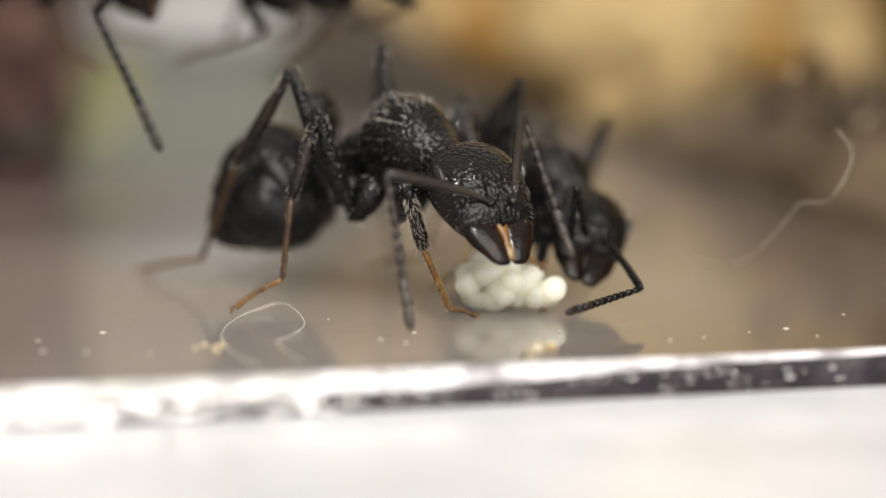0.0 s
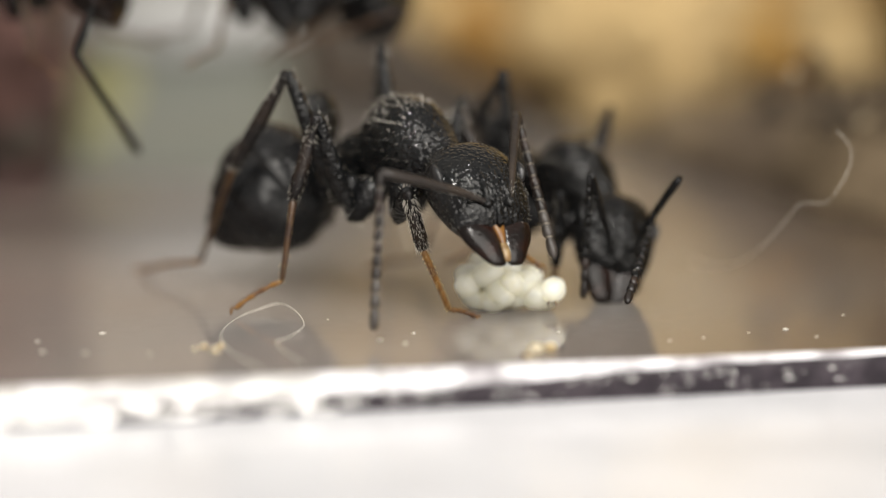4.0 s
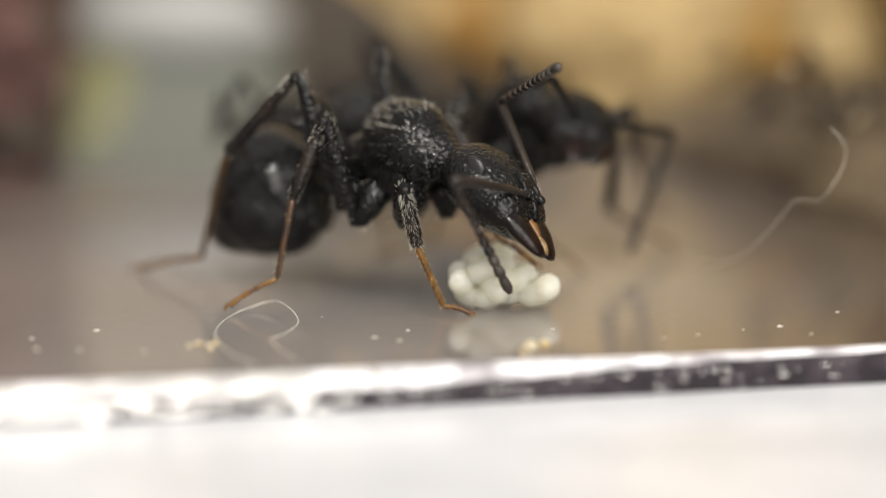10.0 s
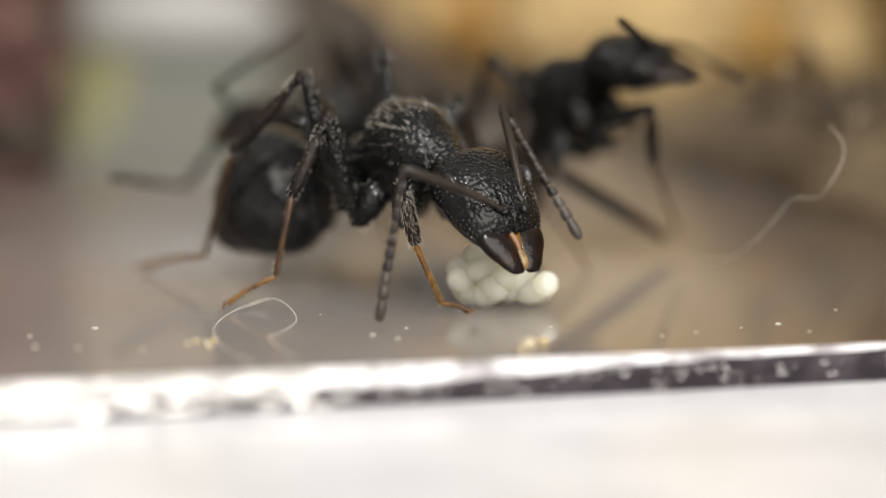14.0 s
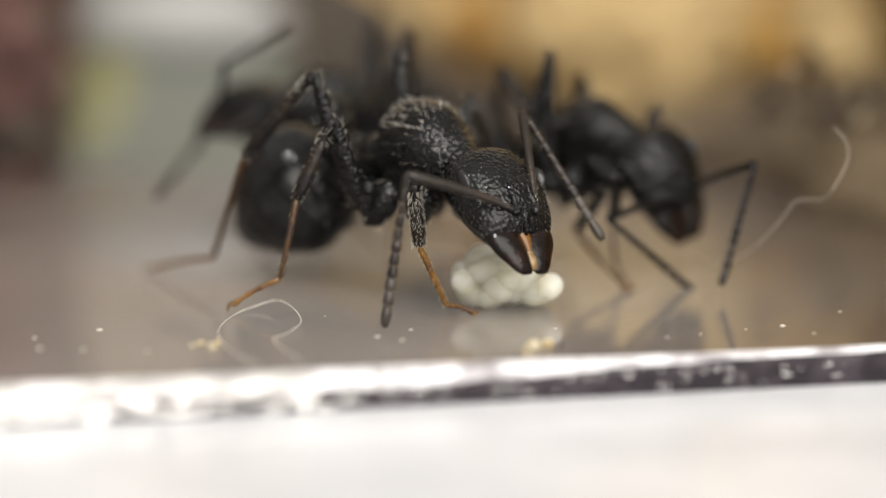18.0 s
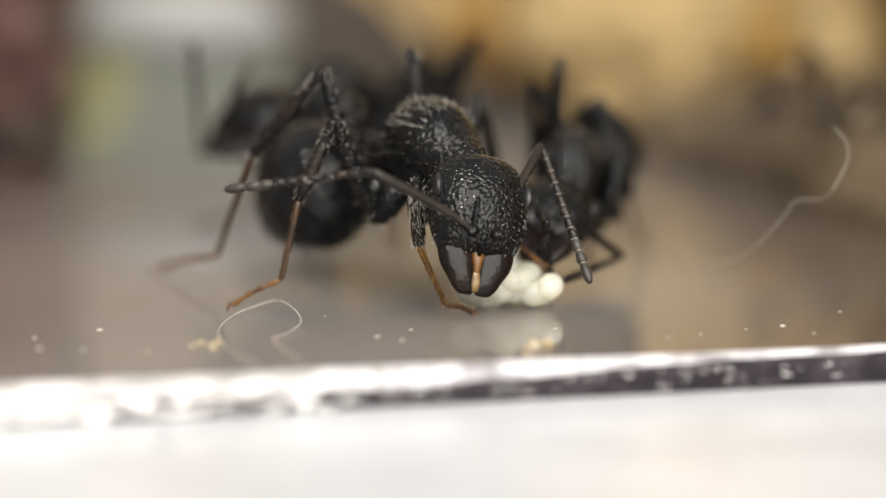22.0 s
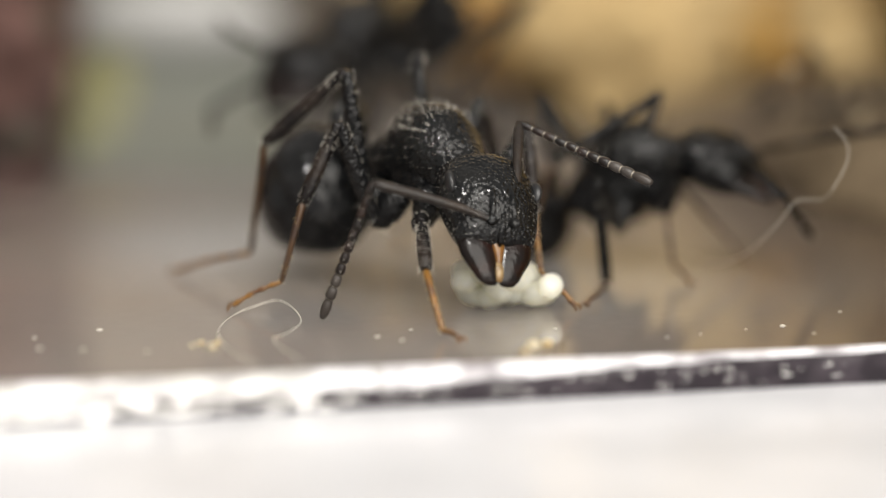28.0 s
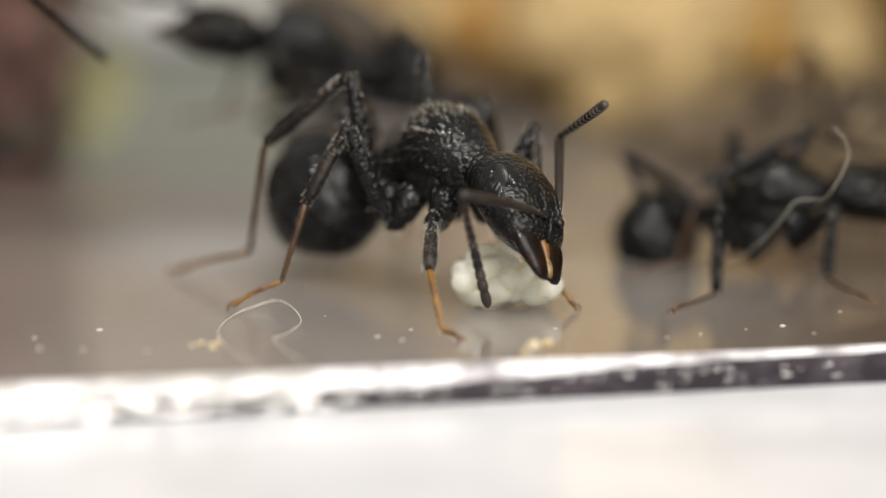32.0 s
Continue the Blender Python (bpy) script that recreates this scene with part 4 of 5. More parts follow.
SECOND_BODY += [(27.5, 1165, 293, 2.7, 980, 345, 3.2, 1305, 425, 880, 380), (28, 1205, 258, 2.7, 1030, 330, 3.2, 1368, 358, 930, 390), (28.5, 1240, 278, 2.7, 1065, 350, 3.2, 1410, 375, 960, 400), (29, 1278, 283, 2.6, 1105, 355, 3.2, 1443, 388, 980, 430), (29.5, 1370, 283, 2.6, 1165, 355, 3.1, 1540, 370, 1040, 430),
                (30, 1445, 302, 2.6, 1235, 345, 3.0, 1645, 340, 1100, 425), (31, 1482, 320, 2.6, 1275, 360, 3.0, 1680, 355, 1150, 425), (32, 1465, 332, 2.6, 1255, 370, 3.0, 1680, 380, 1130, 435)]
SECOND_LEFT = [(0, 1124, 505, 994, 547), (1, 1134, 495, 949, 550), (2, 1139, 455, 974, 553), (3, 1154, 450, 1004, 550), (5.5, 1162, 304, 1278, 504), (6, 1270, 369, 1405, 544), (7, 1148, 197, 1353, 117), (8, 1204, 342, 1419, 452),
               (9, 1264, 253, 1324, 338), (10, 1200, 234, 1115, 459), (11, 1205, 202, 1185, 332), (12, 1218, 200, 1245, 320), (13, 1238, 96, 1308, 158), (14, 1245, 92, 1310, 150), (14.5, 1240, 80, 1335, 130), (16.5, 1215, 215, 1100, 388), (17, 1258, 200, 1272, 440), (18, 1330, 290, 1275, 505)]
SECOND_LEFT += [(19, 1320, 340, 1200, 535), (20, 1190, 435, 975, 545), (21, 1115, 380, 990, 450), (22, 1105, 455, 995, 495), (23, 1080, 340, 1025, 540), (24, 1140, 310, 1245, 490), (25, 1190, 300, 1400, 395), (25.5, 1310, 315, 1482, 387), (27.5, 1263, 222, 1425, 190), (28, 1400, 255, 1568, 230),
                (29, 1480, 280, 1640, 285), (30, 1640, 270, 1800, 290), (31, 1760, 280, 1600, 262), (32, 1640, 290, 1452, 245)]
SECOND_RIGHT = [(0, 1010, 330, 1000, 475), (2, 1060, 290, 985, 500), (3, 1064, 274, 979, 504), (5.5, 985, 355, 1120, 545), (6.5, 990, 350, 1090, 520), (7, 1008, 322, 1180, 440), (8, 1085, 215, 1050, 300), (8.4, 1100, 260, 1100, 360), (9, 1150, 330, 1195, 440), (10, 980, 140, 890, 165),
                (11, 990, 145, 900, 170), (12, 1145, 62, 1302, 240), (13, 1135, 38, 1240, 92), (14, 1100, 45, 1180, 80), (14.5, 1110, 40, 1180, 75), (16.5, 888, 120, 1030, 285), (17, 1085, 350, 1182, 467), (18, 1072, 388, 1240, 525), (19, 998, 330, 1025, 522), (21, 950, 380, 960, 500), (24, 1005, 420, 1030, 550),
                (25, 1000, 400, 1010, 540), (25.5, 985, 360, 1000, 558), (27.5, 1200, 400, 1260, 450), (28, 1380, 350, 1450, 420), (29, 1440, 370, 1495, 450), (30, 1640, 360, 1700, 440), (32, 1700, 380, 1750, 460)]
THIRD_BODY = [(0, 60, -120, 3.5, -15, -10, 0), (1, 70, -100, 3.5, -20, -10, 0), (2, 20, -110, 3.5, -20, -10, 0), (3, 0, -110, 3.5, -20, -10, 0), (5.5, 40, -70, 3.5, -20, -10, 0), (6, 45, -60, 3.5, -20, -10, 0), (7, 70, -40, 3.5, -20, -10, 0),
              (8, 60, -60, 3.5, -20, -10, 0), (9, -60, -200, 3.5, -10, 0, 0), (10, -200, -300, 3.5, -10, 0, 0), (29, -200, -300, 3.5, -10, 0, 0), (30, -60, -160, 3.5, -10, 0, 0), (31, 20, -140, 3.5, -20, -5, 0), (32, 10, -150, 3.5, -20, -5, 0)]
THIRD_TIP = [(0, 250, 20), (1, 260, 50), (2, 200, 10), (3, 180, 20), (5.5, 210, 40), (6, 225, 60), (7, 285, 95), (8, 265, 60), (9, 80, -100), (10, -60, -200), (29, -60, -200), (30, 80, -60), (31, 160, -20), (32, 150, -30)]
THIRD_RIGHT = [(0, 174, 25, 289, 285), (1, 194, 85, 334, 285), (2, 149, 25, 289, 290), (3, 144, 95, 184, 275), (5.5, 130, 94, 350, 239), (7, 133, 82, 353, 207), (8, 204, 88, 389, 163), (9, 60, -90, 150, -30), (10, -60, -200, 0, -150),
               (29, -60, -200, 0, -150), (30, 80, -30, 150, 60), (31, 120, 30, 250, 175), (32, 60, 0, 180, 100)]
THIRD_LEFT = [(0, 300, -90, 420, -160), (8, 300, -90, 420, -160), (9, 100, -200, 200, -260), (29, 100, -300, 200, -360), (31, 240, -150, 350, -200), (32, 240, -150, 350, -200)]
FOURTH_BODY = [(0, 415, -70, 3.2, 545, -85, 3.6, 320, -130, 670, -150), (3, 415, -75, 3.2, 545, -85, 3.6, 310, -130, 670, -150), (4.6, 330, -60, 3.8, 520, 10, 4.0, 220, -110, 640, 80), (5.5, 255, 15, 4.0, 440, 145, 4.3, 170, -70, 560, 235),
               (6, 265, 0, 4.2, 450, 125, 4.5, 185, -80, 570, 215), (6.4, 370, 110, 4.7, 560, 190, 5.0, 270, 60, 680, 240), (7, 505, 250, 5.2, 660, 240, 5.6, 405, 270, 740, 260), (8, 545, 235, 5.8, 700, 230, 6.2, 430, 255, 780, 250),
               (9, 560, 220, 6.2, 710, 220, 6.6, 450, 240, 790, 240), (11, 550, 220, 6.0, 700, 220, 6.4, 432, 250, 780, 240), (13, 540, 220, 5.8, 700, 220, 6.2, 440, 245, 780, 240), (14, 500, 225, 5.2, 660, 225, 5.6, 412, 258, 760, 240)]
FOURTH_BODY += [(14.5, 490, 225, 5.0, 650, 225, 5.4, 405, 265, 750, 240), (16.5, 470, 250, 4.8, 630, 245, 5.2, 362, 322, 730, 250), (17, 470, 245, 4.8, 630, 240, 5.2, 362, 305, 730, 250), (18, 482, 185, 4.8, 640, 200, 5.2, 374, 247, 740, 220), (19, 495, 145, 4.8, 650, 175, 5.2, 384, 202, 740, 200),
                (20, 472, 165, 4.8, 630, 185, 5.2, 364, 238, 730, 210), (21, 480, 165, 4.8, 640, 175, 5.2, 358, 240, 740, 200), (22, 505, 185, 4.8, 650, 170, 5.4, 390, 282, 740, 180), (23, 525, 275, 4.8, 660, 240, 5.4, 418, 362, 750, 220), (24, 560, 215, 6.4, 700, 190, 7.0, 485, 262, 780, 200),
                (25, 560, 185, 7.0, 690, 150, 7.6, 470, 225, 770, 150), (27.5, 590, 105, 7.0, 700, 60, 7.8, 480, 170, 770, 40), (28, 570, 85, 6.6, 690, 50, 7.4, 490, 192, 760, 30), (29, 535, 35, 5.4, 670, 70, 6.2, 490, 188, 760, 100), (30, 530, 45, 5.2, 680, 90, 5.9, 400, 140, 780, 120),
                (31, 520, 30, 5.0, 680, 100, 5.7, 428, 158, 780, 130), (32, 445, 72, 5.0, 610, 95, 5.4, 290, 64, 700, 120)]
FOURTH_NEAR = [(0, 250, -140, 130, -180), (3, 250, -140, 130, -180), (5.5, 270, 160, 350, 195), (6, 245, 130, 300, 100), (6.4, 260, 160, 250, 260), (7, 345, 330, 335, 402), (8, 402, 220, 402, 310), (9, 412, 180, 410, 128), (11, 352, 310, 395, 235), (13, 400, 270, 390, 330), (14, 322, 350, 213, 318), (14.5, 272, 325, 103, 305),
               (16.5, 343, 345, 352, 388), (17, 354, 320, 378, 392), (18, 332, 270, 288, 348), (19, 284, 296, 415, 240), (20, 304, 342, 396, 378), (21, 294, 372, 415, 302), (22, 350, 272, 345, 75), (23, 392, 312, 333, 233), (24, 440, 230, 450, 330), (25, 430, 200, 440, 300), (27.5, 350, 208, 392, 262), (28, 333, 216, 382, 237)]
FOURTH_NEAR += [(29, 366, 206, 344, 158), (30, 335, 25, 300, -40), (31, 256, 80, 245, -20), (32, 230, -10, 170, -60)]
FOURTH_FAR = [(0, 300, -180, 200, -220), (5.5, 160, -120, 60, -160), (7, 400, 180, 400, 150), (9, 470, 170, 430, 130), (11, 402, 122, 350, 310), (12, 470, 170, 430, 130), (13, 440, 170, 430, 120), (14, 395, 162, 532, 50), (14.5, 425, 115, 492, 28), (16.5, 380, 205, 392, 108), (17, 370, 195, 432, 128), (18, 403, 120, 502, 38),
              (19, 430, 98, 502, 52), (20, 398, 122, 470, 8), (21, 424, 12, 468, 100), (22, 430, 150, 440, 105), (23, 440, 165, 500, 150), (24, 470, 150, 430, 60), (27.5, 420, 80, 380, 30), (29, 430, 40, 380, 10), (30, 380, 0, 300, -60), (31, 400, -20, 340, -80), (32, 300, -60, 240, -100)]
# legs of the other ants in view: runs of seconds, knee x, y, foot x, y, foot depth (99: on the plate)
SECOND_NEAR = [(0, 1), (3.3, 1), (5, 0), (15, 0), (16.5, 1), (20.5, 1), (21.3, 0), (32, 0)]
SECOND_LEGS = {
    ("mid", 1): [[(0, 1070, 203, 1030, 420, 99), (2, 1080, 178, 1030, 420, 99), (3, 1094, 188, 1040, 420, 99), (5.5, 1025, 162, 980, 420, 99), (6, 1015, 182, 980, 420, 99), (7, 967, 155, 930, 415, 99), (8, 925, 150, 900, 410, 99), (9, 944, 92, 900, 400, 99), (10, 905, 82, 860, 395, 99),
                  (12, 900, 86, 850, 395, 99), (14.5, 905, 84, 850, 395, 99), (16.5, 900, 72, 850, 395, 99), (17, 930, 80, 880, 400, 99), (18, 1021, 75, 980, 410, 99), (19, 1036, 94, 990, 415, 99), (20, 1030, 138, 1000, 420, 99), (22, 1055, 143, 1030, 420, 99), (23, 1036, 164, 1010, 425, 99),
                  (24, 1020, 187, 980, 425, 99), (25, 990, 190, 960, 425, 99), (25.5, 1014, 188, 970, 425, 99), (27.5, 1045, 122, 1000, 425, 99), (28, 1046, 92, 1000, 425, 99), (29, 1080, 80, 1030, 425, 99), (29.5, 1165, 95, 1090, 425, 99), (30, 1247, 103, 1140, 420, 99), (31, 1276, 113, 1150, 420, 99), (32, 1266, 123, 1150, 420, 99)]],
    ("front", 1): [[(0, 960, 260, 1000, 430, 99), (3, 1000, 265, 1030, 430, 99), (5.5, 1070, 258, 1110, 440, 99), (6, 1060, 268, 1110, 440, 99), (7, 1080, 228, 1120, 430, 99), (8, 1085, 208, 1180, 430, 99), (9, 1100, 190, 1180, 420, 99), (10, 1130, 175, 1190, 410, 99), (12, 1120, 200, 1100, 380, 4.0), (13, 1130, 185, 1060, 265, 4.6),
                    (14.5, 1130, 180, 1060, 265, 4.6), (16.5, 1150, 160, 1190, 410, 99), (18, 1166, 165, 1190, 430, 99), (19, 1160, 178, 1190, 470, 99), (20, 1136, 188, 1160, 460, 99), (21, 1125, 200, 1160, 450, 99), (22, 1115, 232, 1140, 440, 99), (23, 1085, 250, 1100, 440, 99), (24, 1070, 252, 1110, 440, 99),
                    (25, 1075, 238, 1130, 440, 99), (25.5, 1080, 230, 1230, 520, 99), (27.5, 1110, 204, 1200, 450, 99), (28, 1140, 188, 1330, 478, 99), (29, 1290, 192, 1345, 440, 99), (30, 1352, 170, 1420, 440, 99), (31, 1392, 230, 1450, 440, 99), (32, 1380, 238, 1450, 445, 99)]],
    ("hind", 1): [[(0, 866, 180, 760, 430, 99), (5.5, 830, 170, 740, 420, 99), (7, 850, 148, 740, 415, 99), (8, 866, 148, 740, 410, 99), (10, 830, 114, 720, 400, 99), (12, 860, 96, 740, 395, 99), (14.5, 866, 84, 750, 395, 99), (17, 870, 84, 750, 400, 99), (19, 872, 98, 760, 410, 99), (20, 890, 100, 780, 415, 99), (21, 900, 86, 800, 415, 99),
                   (23, 900, 92, 830, 415, 99), (24, 924, 130, 800, 420, 99), (25.5, 940, 132, 800, 420, 99), (27.5, 947, 125, 800, 425, 99), (28, 930, 114, 800, 425, 99), (29, 935, 135, 820, 425, 99), (29.5, 990, 180, 900, 430, 99), (30, 1030, 210, 950, 435, 99), (31, 1062, 244, 960, 440, 99), (32, 1062, 244, 960, 440, 99)]],
    ("mid", -1): [[(9.6, 990, 280, 1035, 480, 99), (13, 990, 285, 1040, 480, 99), (17, 1000, 290, 1060, 490, 99)], [(17.6, 1090, 310, 1112, 517, 99), (19, 1050, 330, 1078, 522, 99), (21, 1070, 330, 1060, 527, 99), (24, 1040, 330, 1055, 545, 99), (25.5, 1015, 330, 1047, 542, 99), (27.5, 1040, 330, 1042, 542, 99), (28.6, 1082, 316, 1045, 542, 99), (29.1, 1170, 310, 1130, 520, .3), (29.4, 1205, 310, 1192, 552, 99), (30, 1240, 310, 1190, 552, 99), (32, 1266, 328, 1190, 552, 99)]],
    ("front", -1): [[(0, 975, 340, 955, 548, 99), (3.8, 985, 345, 955, 548, 99), (4.2, 985, 330, 1000, 520, -.2), (4.6, 985, 325, 1042, 562, 99), (7, 985, 320, 1042, 562, 99), (9.4, 975, 300, 1042, 562, 99)],
                    [(9.4, 1130, 190, 1180, 440, 99), (10, 1195, 230, 1200, 440, 99), (13, 1160, 195, 1218, 452, 99), (14.5, 1158, 195, 1218, 452, 99), (16.5, 1240, 255, 1216, 455, 99), (17, 1195, 290, 1178, 440, 99)],
                    [(28.6, 1235, 330, 1330, 495, 99), (29.2, 1240, 335, 1342, 497, 99), (29.6, 1400, 350, 1450, 470, .8), (30, 1470, 345, 1500, 445, 99), (30.4, 1480, 350, 1552, 545, 99), (32, 1472, 358, 1545, 538, 99)]],
}
FOURTH_LEGS = {
    ("front", 1): [[(0, 410, -25, 303, 112, 3.4), (3, 405, -30, 303, 108, 3.4), (3.6, 390, -40, 280, 90, 3.4)], [(30.6, 440, 150, 460, 212, 4.6), (31.4, 440, 150, 460, 212, 4.6), (31.9, 485, 100, 400, 208, 4.6), (32, 485, 98, 400, 208, 4.6)]],
    ("mid", 1): [[(0, 455, -40, 482, 138, 3.4), (2, 440, -40, 470, 120, 3.4), (3, 440, -40, 470, 110, 3.4), (5.5, 415, -20, 442, 95, 3.6), (6.2, 415, -20, 450, 95, 3.6)]],
    ("hind", 1): [[(0, 625, -30, 515, 88, 3.4), (3, 625, -30, 510, 90, 3.4), (5.5, 600, -20, 472, 95, 3.6), (6.2, 600, -20, 480, 90, 3.6)]],
}
REACH = {"front": (1.35, 1.15, .8, .8), "mid": (1.9, 1.65, 1.0, .85), "hind": (2.3, 2.05, 1.25, .9)}
REST = {"front": Vector((1.55, 1.35, 0)), "mid": Vector((-.2, 1.9, 0)), "hind": Vector((-2.1, 1.6, 0))}


def main_reach():
    """Segment lengths of the large ant's legs, from its stance at the start."""
    root = body_pose(MAIN_BODY[0][1:])
    out = {}
    for leg, (knee, rows) in MAIN_LEGS.items():
        h = HIP[leg[0]].copy()
        h.y *= leg[1]
        r = rows[0][1:]
        pts = [root @ h, at(*knee), at(*r[0:3]), at(*r[3:6]), at(*r[6:9])]
        out[leg] = tuple((b - a).length for a, b in zip(pts, pts[1:]))
    return out


def key_main(kit, reach):
    keys = Keys(kit)
    root0 = body_pose(MAIN_BODY[0][1:])
    poles = {}
    for leg, (knee, rows) in MAIN_LEGS.items():
        h = HIP[leg[0]].copy()
        h.y *= leg[1]
        poles[leg] = at(*knee) - (root0 @ h).lerp(at(*rows[0][1:4]), .5)
    for i in range(161):
        t = i * .2
        root = body_pose(eased(MAIN_BODY, t))
        keys.put("root", t, root)
        feelers = {-1: (*eased(MAIN_RIGHT, t), -1, 1), 1: (*eased(MAIN_LEFT, t), 1, -1)}
        key_front(keys, t, root, eased(MAIN_TIP, t), -1, feelers, -40, eased(MAIN_GASTER, t)[0])
        for leg, (knee, rows) in MAIN_LEGS.items():
            lf, lt, lb, lc = reach[leg]
            r = eased(rows, t)
            h = HIP[leg[0]].copy()
            h.y *= leg[1]
            hip = root @ h
            toe = at(*r[6:9])
            heel = toe + (at(*r[3:6]) - toe).normalized() * lc
            ankle = heel + (at(*r[0:3]) - heel).normalized() * lb
            kn = knee_of(hip, ankle, lf, lt, poles[leg])
            key_leg(keys, t, root, leg, hip, kn, ankle, heel, toe)
    keys.apply()


def default_feelers(head, base, t, s, shift, size):
    r = head.to_3x3()
    elbow = base + (r @ Vector((.45 + .2 * math.sin(1.7 * t + s + shift), s * .8, .35 + .3 * math.sin(2.3 * t + 2 * s + shift)))).normalized() * SCAPE * size
    point = elbow + (r @ Vector((.9, s * (.1 + .4 * math.sin(2.1 * t + s + shift)), -.45 + .4 * math.sin(2.9 * t + shift)))).normalized() * FUNICLE * size
    return elbow, point


def span_pose(row, size):
    """The pose of a body from its neck and waist end, and the gaster's tip in the grid."""
    neck, rear = at(*row[0:3]), at(*row[3:6])
    m = frame_of(neck, neck - rear, Vector((0, 0, 1)))
    m.translation = neck - m.to_3x3() @ (NECK * size)
    return m


def key_walker(kit, body, feeler_rows, tips=None, legs={}, height=1.35, shift=0.0, step=.2, near=None):
    """An ant that walks: its feet stay where they stand until the body has gone on, then step."""
    keys = Keys(kit)
    size = kit["size"]
    dt = .05
    total = round(32 / dt)

    def stand(t):
        return body_pose(eased(body, t)) if tips else span_pose(eased(body, t), size)

    def rest(leg, t):
        p = REST[leg[0]].copy()
        p.y *= leg[1]
        p.z = -height
        w = stand(t) @ (p * size)
        if w.z < 1.3:
            w.z = .02
        return w

    runs = {leg: [[(t, kx, ky, *(floor_at(fx, fy, .02) if fd > 50 else at(fx, fy, fd))) for t, kx, ky, fx, fy, fd in run] for run in rows] for leg, rows in legs.items()}
    planted = {leg: rest(leg, 0) for leg in LEGS}
    moving = {}
    feet = {leg: [] for leg in LEGS}
    for i in range(total + 1):
        t = i * dt
        for n, leg in enumerate(LEGS):
            if leg in moving:
                a, b, t0 = moving[leg]
                s = (t - t0) / .2
                if s >= 1:
                    planted[leg] = b
                    del moving[leg]
                    feet[leg].append(b)
                else:
                    q = a.lerp(b, s * s * (3 - 2 * s))
                    feet[leg].append(q + Vector((0, 0, .35 * math.sin(math.pi * s))))
                continue
            goal = rest(leg, t + .1)
            off = (planted[leg] - goal).length
            others = [m for m in moving if (LEGS.index(m) // 2 + (m[1] > 0)) % 2 != (n // 2 + (leg[1] > 0)) % 2]
            if off > .5 * size and (not others or off > .95 * size):
                moving[leg] = (planted[leg], rest(leg, min(t + .3, 32)), t)
            feet[leg].append(planted[leg])
    for i in range(round(32 / step) + 1):
        t = i * step
        root = stand(t)
        keys.put("root", t, root)
        neck = root @ (NECK * size)
        tip = eased(tips, t) if tips else eased(body, t)[6:8]
        end = reach_to(neck, tip[0], tip[1], HEAD_LONG * size, -1)
        r3 = root.to_3x3()
        head = frame_of(neck, end - neck, r3 @ Vector((.75, 0, .6)) + (Vector() if tips else Vector((.1, -1.5, .1)) * (1 - min(1, abs(end.x - neck.x) / HEAD_LONG / size * 1.1)))) @ pose(0, 0, 0, 0, -6, 0)
        keys.put("head", t, head, root)
        if tips:
            keys.put("gaster", t, root @ Matrix.Translation(WAIST * size) @ pose(0, 0, 0, 0, -18, 5 * math.sin(t + shift)), root)
        else:
            waist = root @ (WAIST * size)
            keys.put("gaster", t, frame_of(waist, waist - reach_to(waist, *eased(body, t)[8:10], 1.58 * size, 1), Vector((0, 0, 1))), root)
        for s in (1, -1):
            base = head @ (SOCKET[s] * size)
            if s in feeler_rows:
                ex, ey, tx, ty = eased(feeler_rows[s], t)
                elbow = reach_to(base, ex, ey, SCAPE * size, -1 if s < 0 else 1)
                if near and s > 0:      # how far this feeler swings to the near side
                    elbow = elbow.lerp(reach_to(base, ex, ey, SCAPE * size, -1), eased(near, t)[0])
                point = reach_to(elbow, tx, ty, FUNICLE * size, 1 if s < 0 else -1)
            else:
                elbow, point = default_feelers(head, base, t, s, shift, size)
            sc = frame_of(base, elbow - base, Vector((.05, -.3, 1)))
            keys.put(("scape", s), t, sc, root)
            keys.put(("funiculus", s), t, frame_of(elbow, point - elbow, Vector((0, -1, .2))), root)
        for leg in LEGS:
            lf, lt, lb, lc = (q * size for q in REACH[leg[0]])
            h = HIP[leg[0]].copy()
            h.y *= leg[1]
            hip = root @ (h * size)
            toe = feet[leg][min(round(t / dt), total)]
            away = hip - toe
            away.z = 0
            away = away.normalized()
            up = Vector((0, 0, 1))
            shown = None
            for run in runs.get(leg, ()):
                w = min(1, (t - run[0][0]) / .3 + (run[0][0] <= 0), (run[-1][0] - t) / .3 + (run[-1][0] >= 32))
                if w > 0:
                    kx, ky, *spot = eased(run, t)
                    toe = toe.lerp(Vector(spot), w)
                    away = hip - toe
                    away.z = 0
                    away = away.normalized()
                    shown = (w, reach_to(hip, kx, ky, lf, -1 if leg[1] * r3[0][0] < 0 else 1))
            heel = toe + (away + up * .25).normalized() * lc
            ankle = heel + (away * .35 + up).normalized() * lb
            if (ankle - hip).length > lf + lt - .05:
                ankle = hip + (ankle - hip).normalized() * (lf + lt - .05)
                heel = ankle + (heel - ankle).normalized() * lb
            kn = knee_of(hip, ankle, lf, lt, up * 1.3 - away * .25)
            if shown:
                w, knee = shown
                low = knee_of(knee, toe, lt, lb + lc * .95, away + up * .2)
                kn, ankle = kn.lerp(knee, w), ankle.lerp(low, w)
                heel = heel.lerp(low + (toe - low).normalized() * lb, w)
            key_leg(keys, t, root, leg, hip, kn, ankle, heel, toe)
    keys.apply()


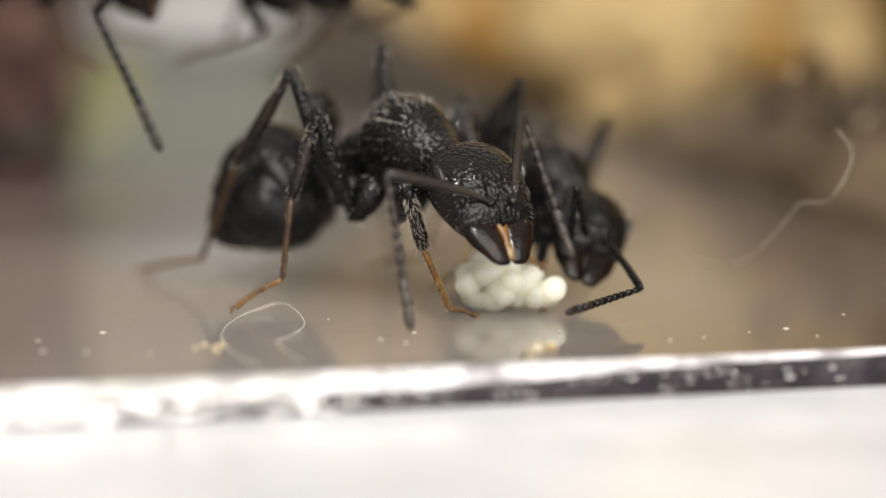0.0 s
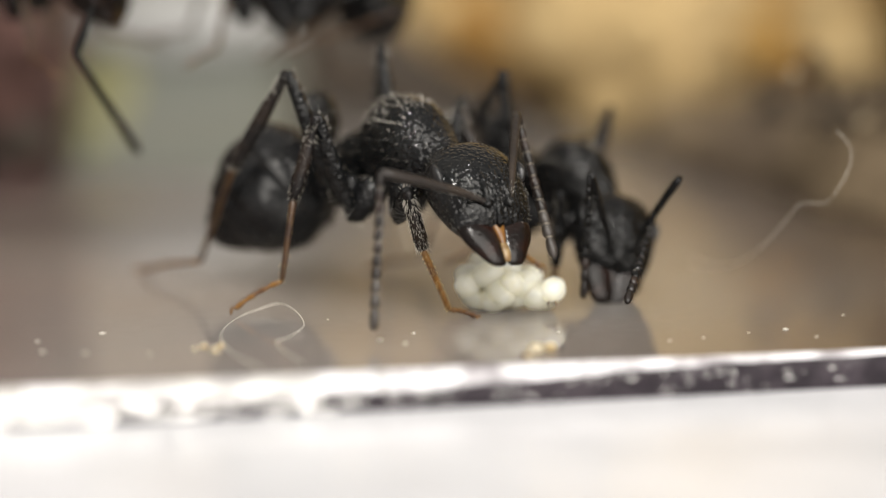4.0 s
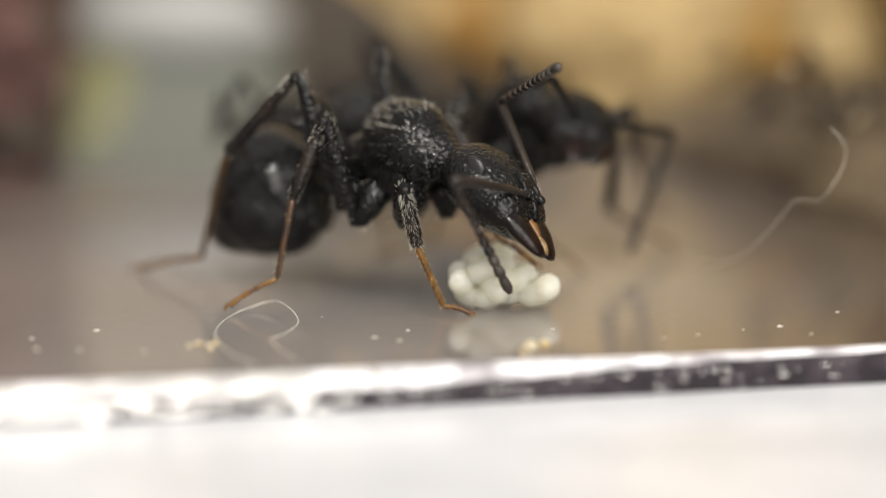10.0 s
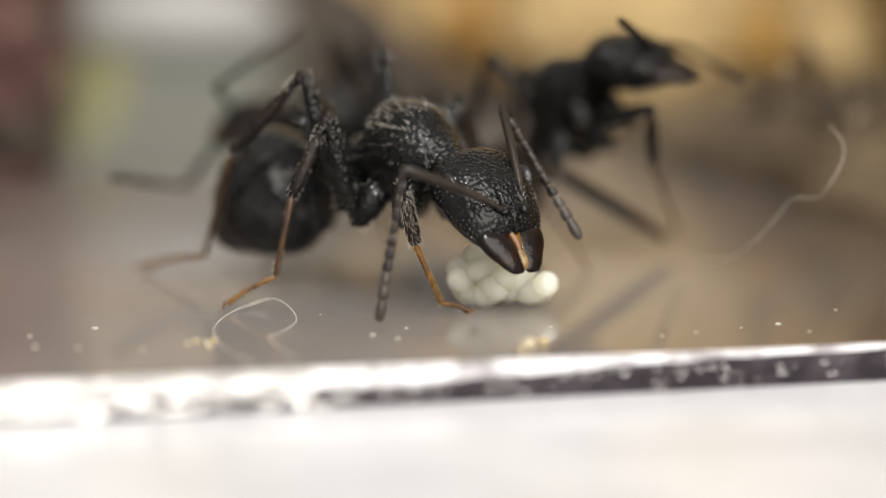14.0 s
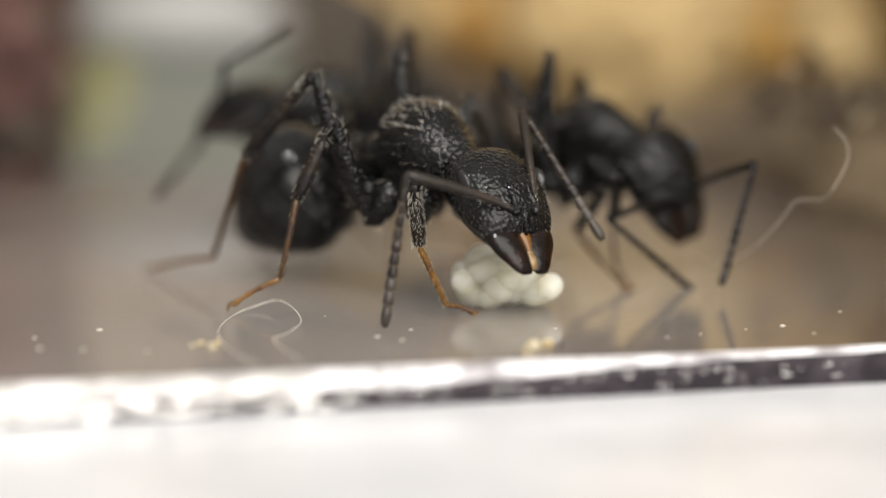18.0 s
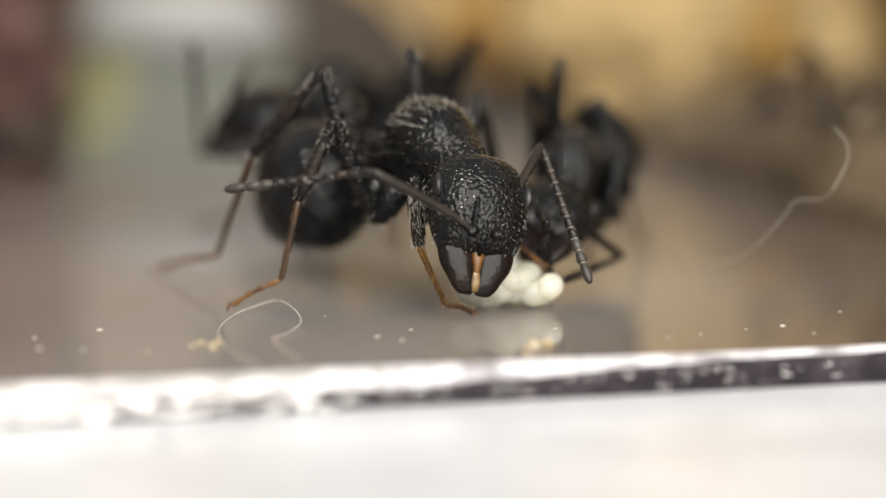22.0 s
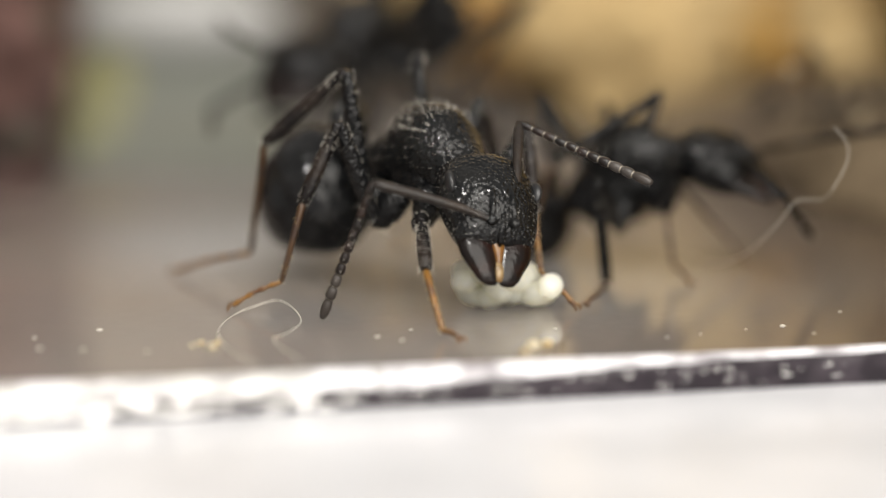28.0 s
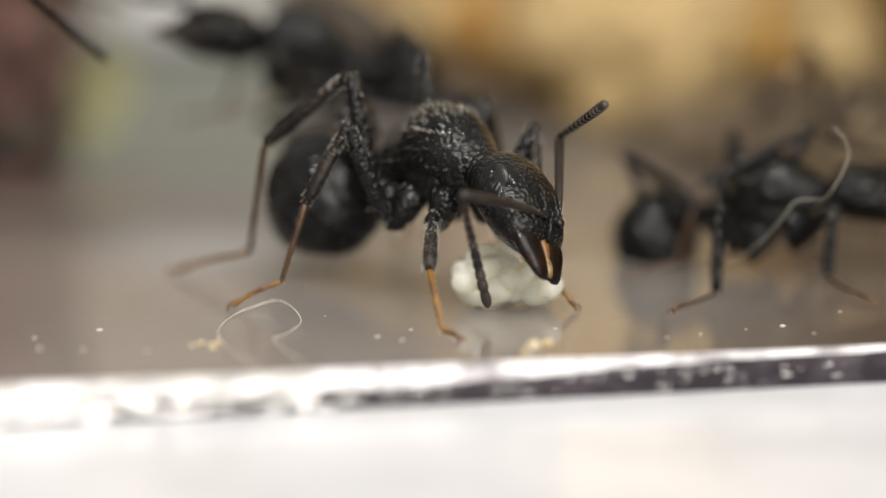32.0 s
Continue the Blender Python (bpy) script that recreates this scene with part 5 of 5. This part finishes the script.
def motions():
    reach = main_reach()
    usual = {leg: REACH[leg[0]] for leg in LEGS}
    key_main(build_ant("large black ant bent over its eggs on the plate", True, reach), reach)
    key_walker(build_ant("black worker ant beside the egg clump", False, usual, .85), SECOND_BODY, {1: SECOND_LEFT, -1: SECOND_RIGHT}, legs=SECOND_LEGS, shift=.4, near=SECOND_NEAR)
    key_walker(build_ant("black worker ant that leans in over the bark", False, usual, 1.0), THIRD_BODY, {-1: THIRD_RIGHT, 1: THIRD_LEFT}, THIRD_TIP, shift=1.7)
    key_walker(build_ant("black worker ant roaming behind the large one", False, usual, .85), FOURTH_BODY, {1: FOURTH_NEAR, -1: FOURTH_FAR}, legs=FOURTH_LEGS, height=1.6, shift=3.1)


motions()
